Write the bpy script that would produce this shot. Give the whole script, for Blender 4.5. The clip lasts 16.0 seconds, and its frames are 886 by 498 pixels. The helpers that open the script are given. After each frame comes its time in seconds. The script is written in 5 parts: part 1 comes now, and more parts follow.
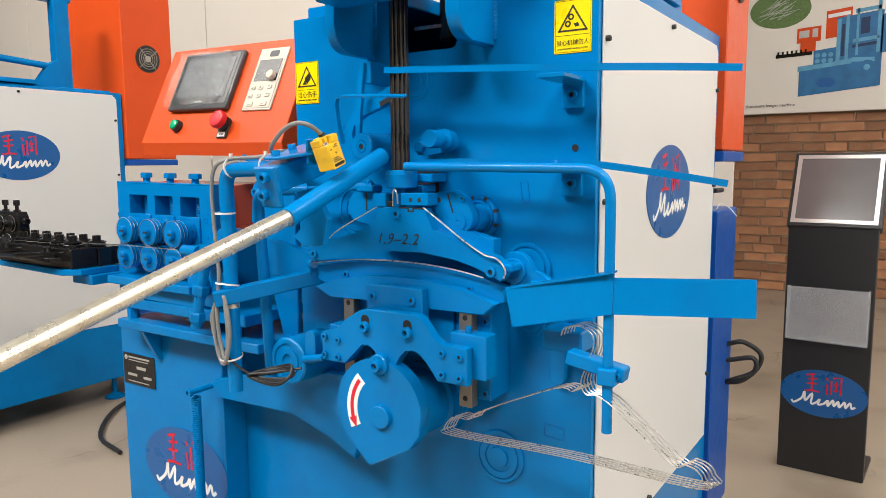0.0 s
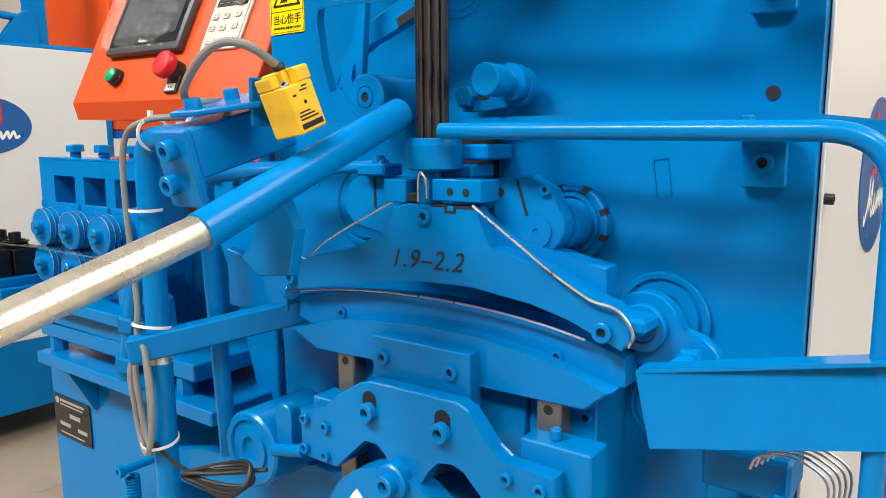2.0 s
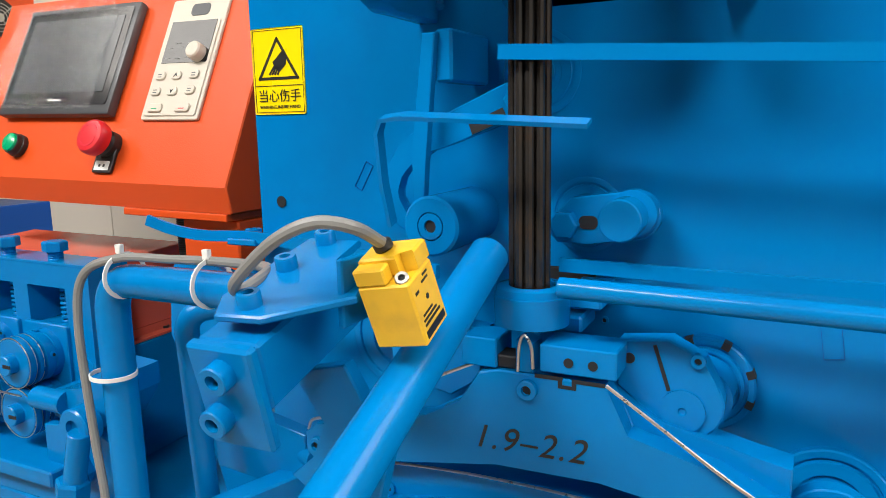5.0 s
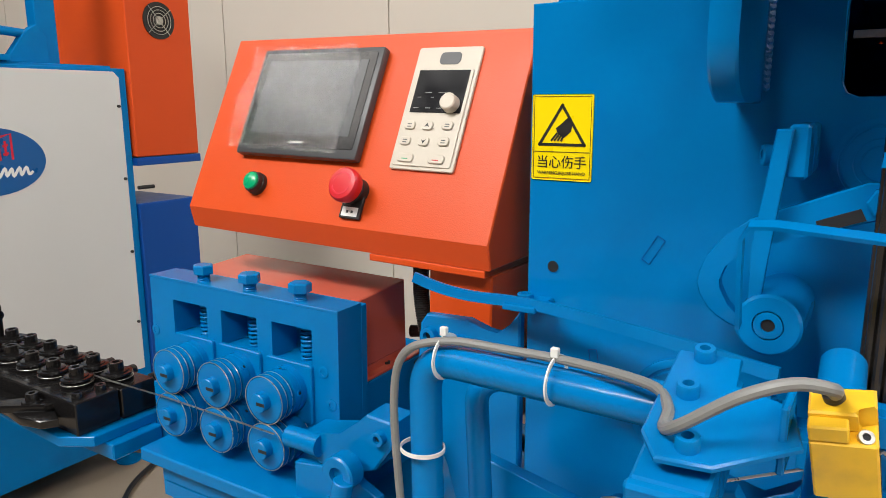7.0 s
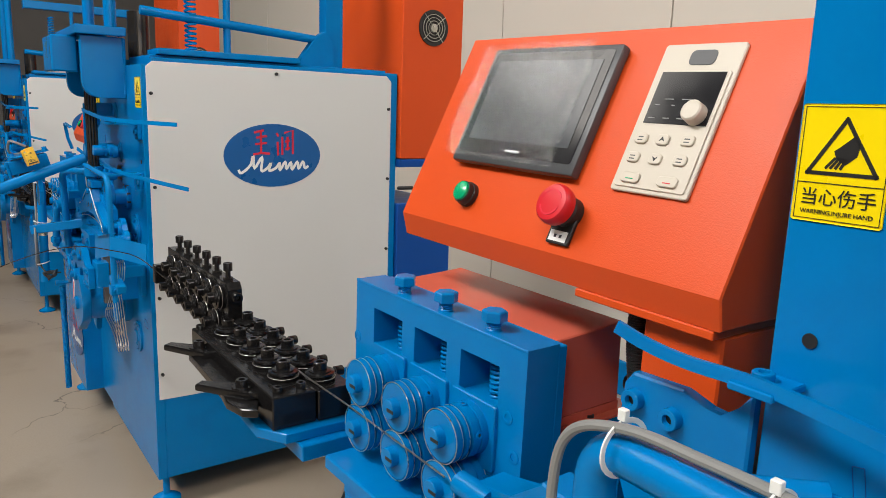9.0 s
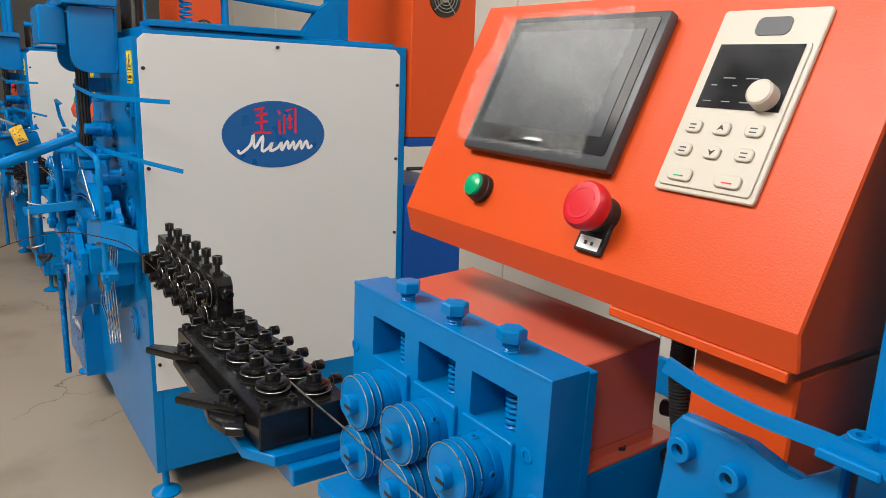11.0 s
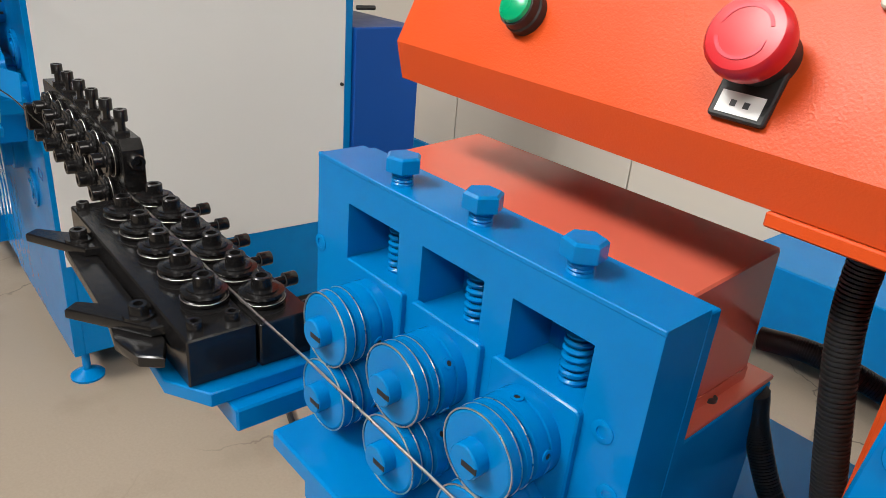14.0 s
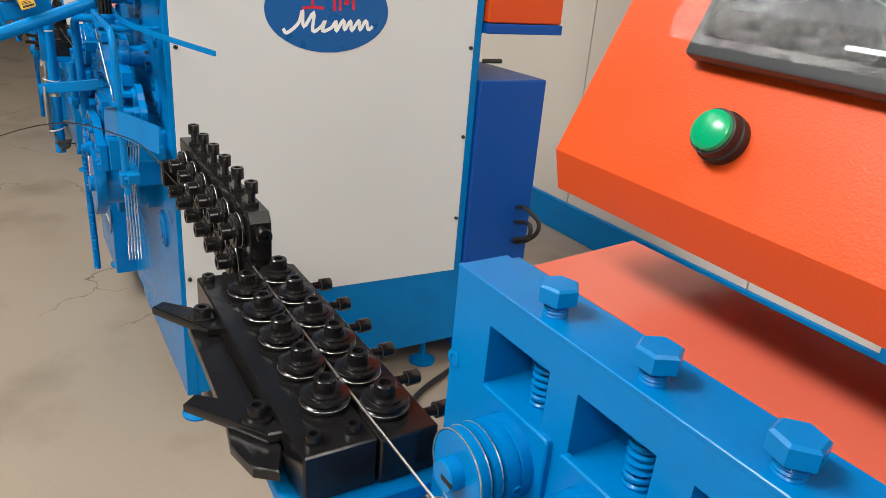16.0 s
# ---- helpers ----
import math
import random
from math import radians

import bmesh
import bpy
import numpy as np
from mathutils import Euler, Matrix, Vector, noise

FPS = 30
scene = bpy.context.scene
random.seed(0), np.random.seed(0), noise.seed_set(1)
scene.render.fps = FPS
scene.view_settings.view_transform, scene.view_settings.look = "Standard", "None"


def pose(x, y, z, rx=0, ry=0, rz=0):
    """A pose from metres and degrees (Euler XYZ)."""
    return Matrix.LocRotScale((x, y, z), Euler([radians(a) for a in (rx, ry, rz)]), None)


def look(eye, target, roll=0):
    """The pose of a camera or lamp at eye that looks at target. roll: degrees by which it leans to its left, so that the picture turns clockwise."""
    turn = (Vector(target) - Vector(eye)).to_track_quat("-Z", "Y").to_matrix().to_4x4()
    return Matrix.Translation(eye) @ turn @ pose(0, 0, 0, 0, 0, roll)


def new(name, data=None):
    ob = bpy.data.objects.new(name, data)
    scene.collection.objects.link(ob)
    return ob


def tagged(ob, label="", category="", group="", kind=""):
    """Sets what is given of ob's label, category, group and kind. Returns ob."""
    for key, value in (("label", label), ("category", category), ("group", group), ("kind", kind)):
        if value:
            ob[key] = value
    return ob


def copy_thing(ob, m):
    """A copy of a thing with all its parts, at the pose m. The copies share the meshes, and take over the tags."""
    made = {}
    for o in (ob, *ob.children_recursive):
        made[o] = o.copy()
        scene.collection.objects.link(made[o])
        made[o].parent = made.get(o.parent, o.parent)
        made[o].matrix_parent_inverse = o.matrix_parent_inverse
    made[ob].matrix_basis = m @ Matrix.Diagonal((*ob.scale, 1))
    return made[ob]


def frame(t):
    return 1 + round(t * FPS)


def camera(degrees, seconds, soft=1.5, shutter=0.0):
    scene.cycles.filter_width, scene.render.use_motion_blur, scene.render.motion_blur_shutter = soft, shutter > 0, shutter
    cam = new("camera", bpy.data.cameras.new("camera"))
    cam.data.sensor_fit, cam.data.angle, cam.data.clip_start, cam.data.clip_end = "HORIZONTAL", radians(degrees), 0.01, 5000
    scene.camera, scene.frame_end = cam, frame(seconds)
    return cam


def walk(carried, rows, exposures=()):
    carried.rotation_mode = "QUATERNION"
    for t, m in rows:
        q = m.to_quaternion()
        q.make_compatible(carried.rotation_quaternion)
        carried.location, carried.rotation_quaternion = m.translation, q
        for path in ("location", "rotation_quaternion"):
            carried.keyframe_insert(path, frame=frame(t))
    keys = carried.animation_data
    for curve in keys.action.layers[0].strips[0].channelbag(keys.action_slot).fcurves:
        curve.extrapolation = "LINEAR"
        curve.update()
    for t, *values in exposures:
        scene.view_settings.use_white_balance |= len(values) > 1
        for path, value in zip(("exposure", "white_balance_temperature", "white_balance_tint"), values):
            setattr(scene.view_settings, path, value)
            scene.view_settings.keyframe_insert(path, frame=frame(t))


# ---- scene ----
cam = camera(63.7, 16.0, soft=0.8)
PATH = [
    (0, (-0.038, 0.122, 0.986), (-1.126, 1.783, 0.747), -0.4),
    (0.5, (-0.061, 0.266, 0.994), (-1.212, 1.88, 0.733), -0.3),
    (1, (-0.136, 0.352, 1.0), (-1.305, 1.95, 0.714), 0.5),
    (1.5, (-0.263, 0.454, 0.994), (-1.434, 2.048, 0.696), 0.4),
    (2, (-0.341, 0.544, 0.974), (-1.516, 2.133, 0.669), -0.4),
    (2.5, (-0.388, 0.641, 0.976), (-1.574, 2.217, 0.646), -1.1),
    (3, (-0.435, 0.679, 0.974), (-1.628, 2.245, 0.621), -1.1),
    (3.2, (-0.456, 0.685, 0.976), (-1.626, 2.268, 0.624), -0.9),
    (5.3, (-0.599, 0.588, 1.126), (-1.464, 2.356, 0.773), -1.3),
    (5.5, (-0.61, 0.576, 1.149), (-1.475, 2.343, 0.786), -1.4),
    (6, (-0.658, 0.552, 1.164), (-1.564, 2.293, 0.775), -1.1),
    (6.5, (-0.718, 0.528, 1.171), (-1.675, 2.239, 0.777), -0.4),
    (7, (-0.759, 0.533, 1.173), (-1.814, 2.185, 0.773), -0.2),
    (7.5, (-0.781, 0.536, 1.185), (-1.964, 2.1, 0.789), 0.3),
    (8, (-0.781, 0.581, 1.179), (-2.131, 2.005, 0.791), 1.0),
    (8.5, (-0.787, 0.64, 1.174), (-2.277, 1.918, 0.791), 1.7),
    (9, (-0.794, 0.666, 1.167), (-2.386, 1.816, 0.789), 2.0),
    (9.2, (-0.794, 0.673, 1.163), (-2.415, 1.783, 0.789), 2.1),
    (11.3, (-0.931, 0.744, 1.173), (-2.514, 1.866, 0.687), 2.0),
    (11.5, (-0.963, 0.748, 1.165), (-2.512, 1.896, 0.633), 1.8),
    (12, (-1.012, 0.762, 1.14), (-2.477, 1.975, 0.522), 1.5),
    (12.5, (-1.045, 0.78, 1.106), (-2.428, 2.05, 0.417), 1.9),
    (13, (-1.062, 0.792, 1.102), (-2.389, 2.091, 0.358), 3.3),
    (13.5, (-1.09, 0.801, 1.104), (-2.432, 2.056, 0.314), 4.5),
    (14, (-1.115, 0.828, 1.117), (-2.492, 2.029, 0.304), 4.8),
    (14.5, (-1.138, 0.847, 1.128), (-2.554, 2.0, 0.312), 4.7),
    (15, (-1.169, 0.856, 1.139), (-2.638, 1.957, 0.346), 4.7),
    (15.5, (-1.185, 0.857, 1.144), (-2.705, 1.904, 0.375), 4.9),
    (16, (-1.201, 0.846, 1.151), (-2.772, 1.829, 0.401), 4.7),
]
walk(cam, [(t, look(eye, target, roll)) for t, eye, target, roll in PATH], [(0, -0.28), (3, -0.16), (5.5, -0.5), (9, -0.7), (11.5, -0.6), (16, -0.44)])

# ---- light ----
world = bpy.data.worlds.new("hall_sky")
scene.world = world
world.use_nodes = True
wn = world.node_tree
sky = wn.nodes.new("ShaderNodeTexSky")
sky.sky_type, sky.sun_disc, sky.sun_elevation, sky.sun_rotation = "NISHITA", False, radians(50), radians(200)
wn.links.new(sky.outputs[0], wn.nodes["Background"].inputs[0])
wn.nodes["Background"].inputs[1].default_value = 0.12


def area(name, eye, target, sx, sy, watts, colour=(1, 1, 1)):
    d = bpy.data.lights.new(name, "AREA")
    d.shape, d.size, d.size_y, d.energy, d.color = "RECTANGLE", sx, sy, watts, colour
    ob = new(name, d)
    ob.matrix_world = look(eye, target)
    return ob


# unseen overhead lamps under the closed roof; the first is aimed by the shadows
area("unseen_overhead_lamp", (-2.4, -2.3, 4.9), (-1.6, 0.8, 0.6), 2.4, 0.9, 480, (1, 0.98, 0.95))
# added fill over the brick wall, stand and floor on the right
area("unseen_overhead_lamp", (2.5, 2.2, 4.9), (0.9, 2.2, 0), 3.0, 5.0, 560, (1, 0.95, 0.88))
# added fill for the floor and machines further left
area("unseen_overhead_lamp", (-5.2, -0.9, 4.9), (-4.6, -0.2, 0), 1.6, 2.4, 110, (1, 0.95, 0.88))
# added fill for the control box's right side
area("unseen_overhead_lamp", (1.4, -2.6, 4.9), (-0.9, 1.1, 0.9), 1.8, 0.9, 230, (1, 0.98, 0.95))
# added fill from the right for the white panels; no window there
area("side_fill_lamp", (7.6, 0.9, 2.3), (-1.0, 1.3, 0.9), 6.0, 2.6, 200, (1, 0.96, 0.90))
# added weak fill from the front right; no gate there
area("front_fill_lamp", (5.2, -5.6, 2.3), (-1.1, 1.2, 1.0), 4.6, 3.2, 40, (1, 0.96, 0.90))


# ---- materials ----
def material(name, colour, rough=0.5, metal=0.0, vary=0.1, scale=6.0, grain=0.0, grain_scale=300.0, bump=0.0, bump_scale=120.0,
             coat=0.0, dirt=None, dirt_amount=0.0, dirt_scale=9.0, rough_vary=0.1, spec=0.5):
    m = bpy.data.materials.new(name)
    m.use_nodes = True
    nt = m.node_tree
    p = nt.nodes["Principled BSDF"]
    p.inputs["Metallic"].default_value = metal
    p.inputs["Coat Weight"].default_value = coat
    p.inputs["Coat Roughness"].default_value = 0.15
    p.inputs["Specular IOR Level"].default_value = spec
    co = nt.nodes.new("ShaderNodeTexCoord")

    def tex(s, detail=5.0):
        n = nt.nodes.new("ShaderNodeTexNoise")
        n.inputs["Scale"].default_value, n.inputs["Detail"].default_value = s, detail
        nt.links.new(co.outputs["Object"], n.inputs["Vector"])
        return n

    def mix(fac, a, b):
        n = nt.nodes.new("ShaderNodeMix")
        n.data_type = "RGBA"
        nt.links.new(fac, n.inputs[0])
        for sock, v in ((n.inputs[6], a), (n.inputs[7], b)):
            if isinstance(v, tuple):
                sock.default_value = (*v, 1)
            else:
                nt.links.new(v, sock)
        return n.outputs[2]

    big = tex(scale)
    lo = tuple(max(0, c * (1 - vary)) for c in colour)
    hi = tuple(min(1, c * (1 + vary)) for c in colour)
    col = mix(big.outputs[0], lo, hi)
    if grain:
        fine = tex(grain_scale, 3)
        col = mix(fine.outputs[0], tuple(c * (1 - grain) for c in colour), col)
    if dirt:
        d = tex(dirt_scale, 8)
        r = nt.nodes.new("ShaderNodeMapRange")
        r.inputs[1].default_value, r.inputs[2].default_value, r.inputs[4].default_value = 0.52, 0.78, dirt_amount
        nt.links.new(d.outputs[0], r.inputs[0])
        col = mix(r.outputs[0], col, dirt)
    nt.links.new(col, p.inputs["Base Color"])
    rr = nt.nodes.new("ShaderNodeMapRange")
    rr.inputs[3].default_value, rr.inputs[4].default_value = max(0.02, rough - rough_vary), min(1, rough + rough_vary)
    nt.links.new(tex(scale * 4).outputs[0], rr.inputs[0])
    nt.links.new(rr.outputs[0], p.inputs["Roughness"])
    if bump:
        b = nt.nodes.new("ShaderNodeBump")
        b.inputs["Strength"].default_value, b.inputs["Distance"].default_value = bump, 0.002
        nt.links.new(tex(bump_scale, 4).outputs[0], b.inputs["Height"])
        nt.links.new(b.outputs[0], p.inputs["Normal"])
    return m


BLUE = material("blue_paint", (0.0, 0.165, 0.445), 0.20, spec=0.17, vary=0.10, bump=0.12, bump_scale=55, dirt=(0.004, 0.10, 0.30), dirt_amount=0.35)
NAVY = material("dark_blue_paint", (0.003, 0.06, 0.29), 0.4, spec=0.25, vary=0.08, bump=0.08)
ORANGE = material("orange_powder_coat", (0.60, 0.068, 0.010), 0.36, spec=0.28, vary=0.06, bump=0.13, bump_scale=700)
RED_COVER = material("red_orange_cover_paint", (0.57, 0.115, 0.07), 0.22, spec=0.6, vary=0.1, bump=0.08, bump_scale=60)
WHITE = material("white_sheet_paint", (0.60, 0.605, 0.595), 0.36, rough_vary=0.02, vary=0.04, scale=2.0, bump=0.04, bump_scale=10)
STEEL = material("worn_steel", (0.58, 0.55, 0.50), 0.32, metal=1.0, vary=0.2, scale=30, dirt=(0.22, 0.18, 0.12), dirt_amount=0.6, dirt_scale=25)
GALV = material("dirty_galvanised_pipe", (0.74, 0.68, 0.55), 0.28, metal=0.75, vary=0.2, scale=14, dirt=(0.26, 0.22, 0.16), dirt_amount=0.7, dirt_scale=18)
WIRE = material("bright_wire", (0.62, 0.60, 0.56), 0.3, metal=1.0, vary=0.1, scale=40)
OILY = material("oily_dark_steel", (0.06, 0.055, 0.05), 0.22, metal=0.7, vary=0.5, scale=18, dirt=(0.12, 0.07, 0.035), dirt_amount=0.6, dirt_scale=40)
RAIL = material("grey_rail_steel", (0.24, 0.22, 0.19), 0.4, metal=0.8, vary=0.2, scale=30)
BLACK = material("black_oxide_steel", (0.0085, 0.008, 0.008), 0.2, spec=0.4, vary=0.3, scale=20, bump=0.06)
RUBBER = material("black_rubber", (0.012, 0.012, 0.012), 0.5, vary=0.2)
# near-black that stands in for the shade inside holes, slots and seams
RECESS_SHADE = material("painted_recess_shade", (0.006, 0.007, 0.009), 0.7)
GREY_PLASTIC = material("dark_grey_plastic", (0.050, 0.052, 0.055), 0.42, vary=0.06)
SCREEN = material("grey_screen", (0.050, 0.055, 0.062), 0.16, vary=0.15, scale=10)
# screen grey lightened to hold the reflection on the stand's blank glass
DISPLAY = material("grey_screen_with_reflection", (0.135, 0.125, 0.125), 0.14, vary=0.15, scale=7)
BEIGE = material("ivory_plastic", (0.53, 0.475, 0.39), 0.42, vary=0.04)
BLACK_GLOSS = material("black_gloss_plastic", (0.008, 0.008, 0.010), 0.14)
RED = material("red_plastic", (0.55, 0.010, 0.018), 0.34, vary=0.06)
GREEN = material("green_plastic", (0.0, 0.32, 0.13), 0.28, vary=0.1)
YELLOW = material("yellow_plastic", (0.78, 0.46, 0.02), 0.36, vary=0.15, scale=25, dirt=(0.40, 0.22, 0.03), dirt_amount=0.6, dirt_scale=35)
YELLOW_FILM = material("yellow_sticker", (0.88, 0.66, 0.0), 0.3, vary=0.03)
INK = material("black_ink", (0.010, 0.010, 0.010), 0.5)
LOGO_BLUE = material("logo_blue_film", (0.008, 0.095, 0.30), 0.3, vary=0.04)
LOGO_RED = material("logo_red_film", (0.60, 0.012, 0.035), 0.4)
LOGO_WHITE = material("logo_white_film", (0.80, 0.80, 0.78), 0.4)
CABLE = material("grey_cable_sheath", (0.20, 0.20, 0.19), 0.45, vary=0.1, scale=20)
TIE = material("white_nylon", (0.72, 0.72, 0.68), 0.4)
CONCRETE = material("worn_concrete", (0.335, 0.272, 0.207), 0.45, vary=0.35, scale=1.3, grain=0.15, grain_scale=160, bump=0.12, bump_scale=70, dirt=(0.15, 0.115, 0.08), dirt_amount=0.75, dirt_scale=2.8)
def cracked(m, scale, dark):
    """Thin branching cracks over a floor, broken up by a mask."""
    nt = m.node_tree
    p = nt.nodes["Principled BSDF"]
    co, wob, add = nt.nodes.new("ShaderNodeTexCoord"), nt.nodes.new("ShaderNodeTexNoise"), nt.nodes.new("ShaderNodeVectorMath")
    wob.inputs["Scale"].default_value, wob.inputs["Detail"].default_value = 5.0, 6.0
    add.operation = "MULTIPLY_ADD"
    add.inputs[1].default_value = (0.25, 0.25, 0.25)
    vor, lim, mask, cut, mul = nt.nodes.new("ShaderNodeTexVoronoi"), nt.nodes.new("ShaderNodeMapRange"), nt.nodes.new("ShaderNodeTexNoise"), nt.nodes.new("ShaderNodeMapRange"), nt.nodes.new("ShaderNodeMath")
    vor.feature = "DISTANCE_TO_EDGE"
    vor.inputs["Scale"].default_value, mask.inputs["Scale"].default_value = scale, 0.9
    lim.inputs[1].default_value, lim.inputs[2].default_value, lim.inputs[3].default_value, lim.inputs[4].default_value = 0.0, 0.004, 1.0, 0.0
    cut.inputs[1].default_value, cut.inputs[2].default_value = 0.48, 0.58
    mul.operation = "MULTIPLY"
    nt.links.new(co.outputs["Object"], wob.inputs["Vector"])
    nt.links.new(wob.outputs[1], add.inputs[0])
    nt.links.new(co.outputs["Object"], add.inputs[2])
    nt.links.new(add.outputs[0], vor.inputs["Vector"])
    nt.links.new(co.outputs["Object"], mask.inputs["Vector"])
    nt.links.new(vor.outputs["Distance"], lim.inputs[0])
    nt.links.new(mask.outputs[0], cut.inputs[0])
    nt.links.new(lim.outputs[0], mul.inputs[0])
    nt.links.new(cut.outputs[0], mul.inputs[1])
    mx = nt.nodes.new("ShaderNodeMix")
    mx.data_type = "RGBA"
    src_ = p.inputs["Base Color"].links[0].from_socket
    nt.links.new(mul.outputs[0], mx.inputs[0])
    nt.links.new(src_, mx.inputs[6])
    mx.inputs[7].default_value = (*dark, 1)
    nt.links.new(mx.outputs[2], p.inputs["Base Color"])


cracked(CONCRETE, 0.9, (0.07, 0.05, 0.035))
# hall walls coloured dark to hold back reflections and bounce light
HALL = material("dark_hall_wall", (0.16, 0.15, 0.14), 0.7, vary=0.2, scale=2)
PLASTER = material("pale_wall_panel", (0.60, 0.555, 0.48), 0.6, vary=0.05, scale=1.5, bump=0.05)
MORTAR = material("sandy_mortar", (0.33, 0.25, 0.18), 0.85, vary=0.2, scale=6, bump=0.3)
BRICK = material("red_brown_brick", (0.36, 0.165, 0.082), 0.8, vary=0.35, scale=9, grain=0.2, bump=0.4, bump_scale=60, dirt=(0.46, 0.29, 0.15), dirt_amount=0.8, dirt_scale=5)
n_ = BRICK.node_tree
info = n_.nodes.new("ShaderNodeObjectInfo")
hsv = n_.nodes.new("ShaderNodeHueSaturation")
mr = n_.nodes.new("ShaderNodeMapRange")
mr.inputs[3].default_value, mr.inputs[4].default_value = 0.65, 1.35
n_.links.new(info.outputs["Random"], mr.inputs[0])
n_.links.new(mr.outputs[0], hsv.inputs["Value"])
src = n_.nodes["Principled BSDF"].inputs["Base Color"].links[0].from_socket
n_.links.new(src, hsv.inputs["Color"])
n_.links.new(hsv.outputs[0], n_.nodes["Principled BSDF"].inputs["Base Color"])
POSTER = material("poster_board", (0.72, 0.67, 0.61), 0.45, vary=0.03)
KIOSK = material("matt_black_board", (0.016, 0.016, 0.017), 0.45, vary=0.15)
GRASS_PRINT = material("printed_grass", (0.10, 0.17, 0.05), 0.5, vary=0.5, scale=60)
# roof out of view, also darkened to keep bounce light low
ROOF = material("dark_hall_roof", (0.13, 0.13, 0.13), 0.6)
NAMEPLATE = material("black_nameplate", (0.014, 0.014, 0.015), 0.3, metal=0.3)
PRINT_BLUE = material("printed_blue", (0.02, 0.14, 0.32), 0.5, vary=0.4, scale=14)
PRINT_PALE = material("printed_pale_blue", (0.10, 0.32, 0.50), 0.5, vary=0.35, scale=20)
PRINT_DARK = material("printed_dark_blue", (0.01, 0.03, 0.09), 0.5, vary=0.3)
SILVER = material("silver_print", (0.55, 0.55, 0.53), 0.35, metal=0.6)


def clear(name, colour, rough, alpha):
    m = bpy.data.materials.new(name)
    m.use_nodes = True
    p = m.node_tree.nodes["Principled BSDF"]
    p.inputs["Base Color"].default_value = (*colour, 1)
    p.inputs["Roughness"].default_value = rough
    p.inputs["Alpha"].default_value = alpha
    p.inputs["Coat Weight"].default_value = 0.6
    tn = m.node_tree.nodes.new("ShaderNodeTexNoise")
    tn.inputs["Scale"].default_value = 22
    b = m.node_tree.nodes.new("ShaderNodeBump")
    b.inputs["Strength"].default_value, b.inputs["Distance"].default_value = 0.25, 0.01
    m.node_tree.links.new(tn.outputs[0], b.inputs["Height"])
    m.node_tree.links.new(b.outputs[0], p.inputs["Normal"])
    m.node_tree.links.new(b.outputs[0], p.inputs["Coat Normal"])
    return m




def wrap_film(name):
    """Thin clear wrap: mostly see-through, with a wrinkled gloss."""
    m = bpy.data.materials.new(name)
    m.use_nodes = True
    nt = m.node_tree
    out = nt.nodes["Material Output"]
    tr, gl, mx = nt.nodes.new("ShaderNodeBsdfTransparent"), nt.nodes.new("ShaderNodeBsdfGlossy"), nt.nodes.new("ShaderNodeMixShader")
    tr.inputs[0].default_value = (0.97, 0.97, 0.97, 1)
    gl.inputs["Color"].default_value = (1, 1, 1, 1)
    gl.inputs["Roughness"].default_value = 0.09
    tn, b = nt.nodes.new("ShaderNodeTexNoise"), nt.nodes.new("ShaderNodeBump")
    tn.inputs["Scale"].default_value, tn.inputs["Detail"].default_value = 60, 3
    b.inputs["Strength"].default_value, b.inputs["Distance"].default_value = 0.5, 0.004
    nt.links.new(tn.outputs[0], b.inputs["Height"])
    nt.links.new(b.outputs[0], gl.inputs["Normal"])
    mx.inputs[0].default_value = 0.09
    nt.links.new(tr.outputs[0], mx.inputs[1])
    nt.links.new(gl.outputs[0], mx.inputs[2])
    nt.links.new(mx.outputs[0], out.inputs["Surface"])
    return m


FILM = wrap_film("clear_film")
ACRYLIC = clear("clear_acrylic", (0.72, 0.74, 0.76), 0.12, 0.28)


# ---- building kit ----
def root(name, loc, label, category, group="", kind=""):
    ob = new(name)
    ob.empty_display_size = 0.1
    ob.matrix_basis = Matrix.Translation(loc)
    return tagged(ob, label, category, group, kind)


def put(name, mesh, parent, label="", m=None):
    ob = new(name, mesh)
    if parent is not None:
        ob.parent = parent
        ob.matrix_parent_inverse = WORLD_OF[parent.name].inverted()
    ob.matrix_basis = m if m is not None else Matrix.Identity(4)
    WORLD_OF[ob.name] = ob.matrix_basis.copy()
    return tagged(ob, label) if label else ob


WORLD_OF = {}


def thing(name, loc, label, category, group="", kind=""):
    ob = root(name, loc, label, category, group, kind)
    WORLD_OF[ob.name] = ob.matrix_basis.copy()
    return ob


def to_mesh(bm, mat, smooth=35):
    me = bpy.data.meshes.new("mesh")
    bmesh.ops.recalc_face_normals(bm, faces=bm.faces)
    if smooth:
        for f in bm.faces:
            f.smooth = True
        for e in bm.edges:
            if len(e.link_faces) == 2 and e.calc_face_angle(0) > radians(smooth):
                e.smooth = False
    bm.to_mesh(me)
    bm.free()
    me.materials.append(mat)
    return me


def part(name, bm, mat, parent, label="", smooth=35):
    return put(name, to_mesh(bm, mat, smooth), parent, label)


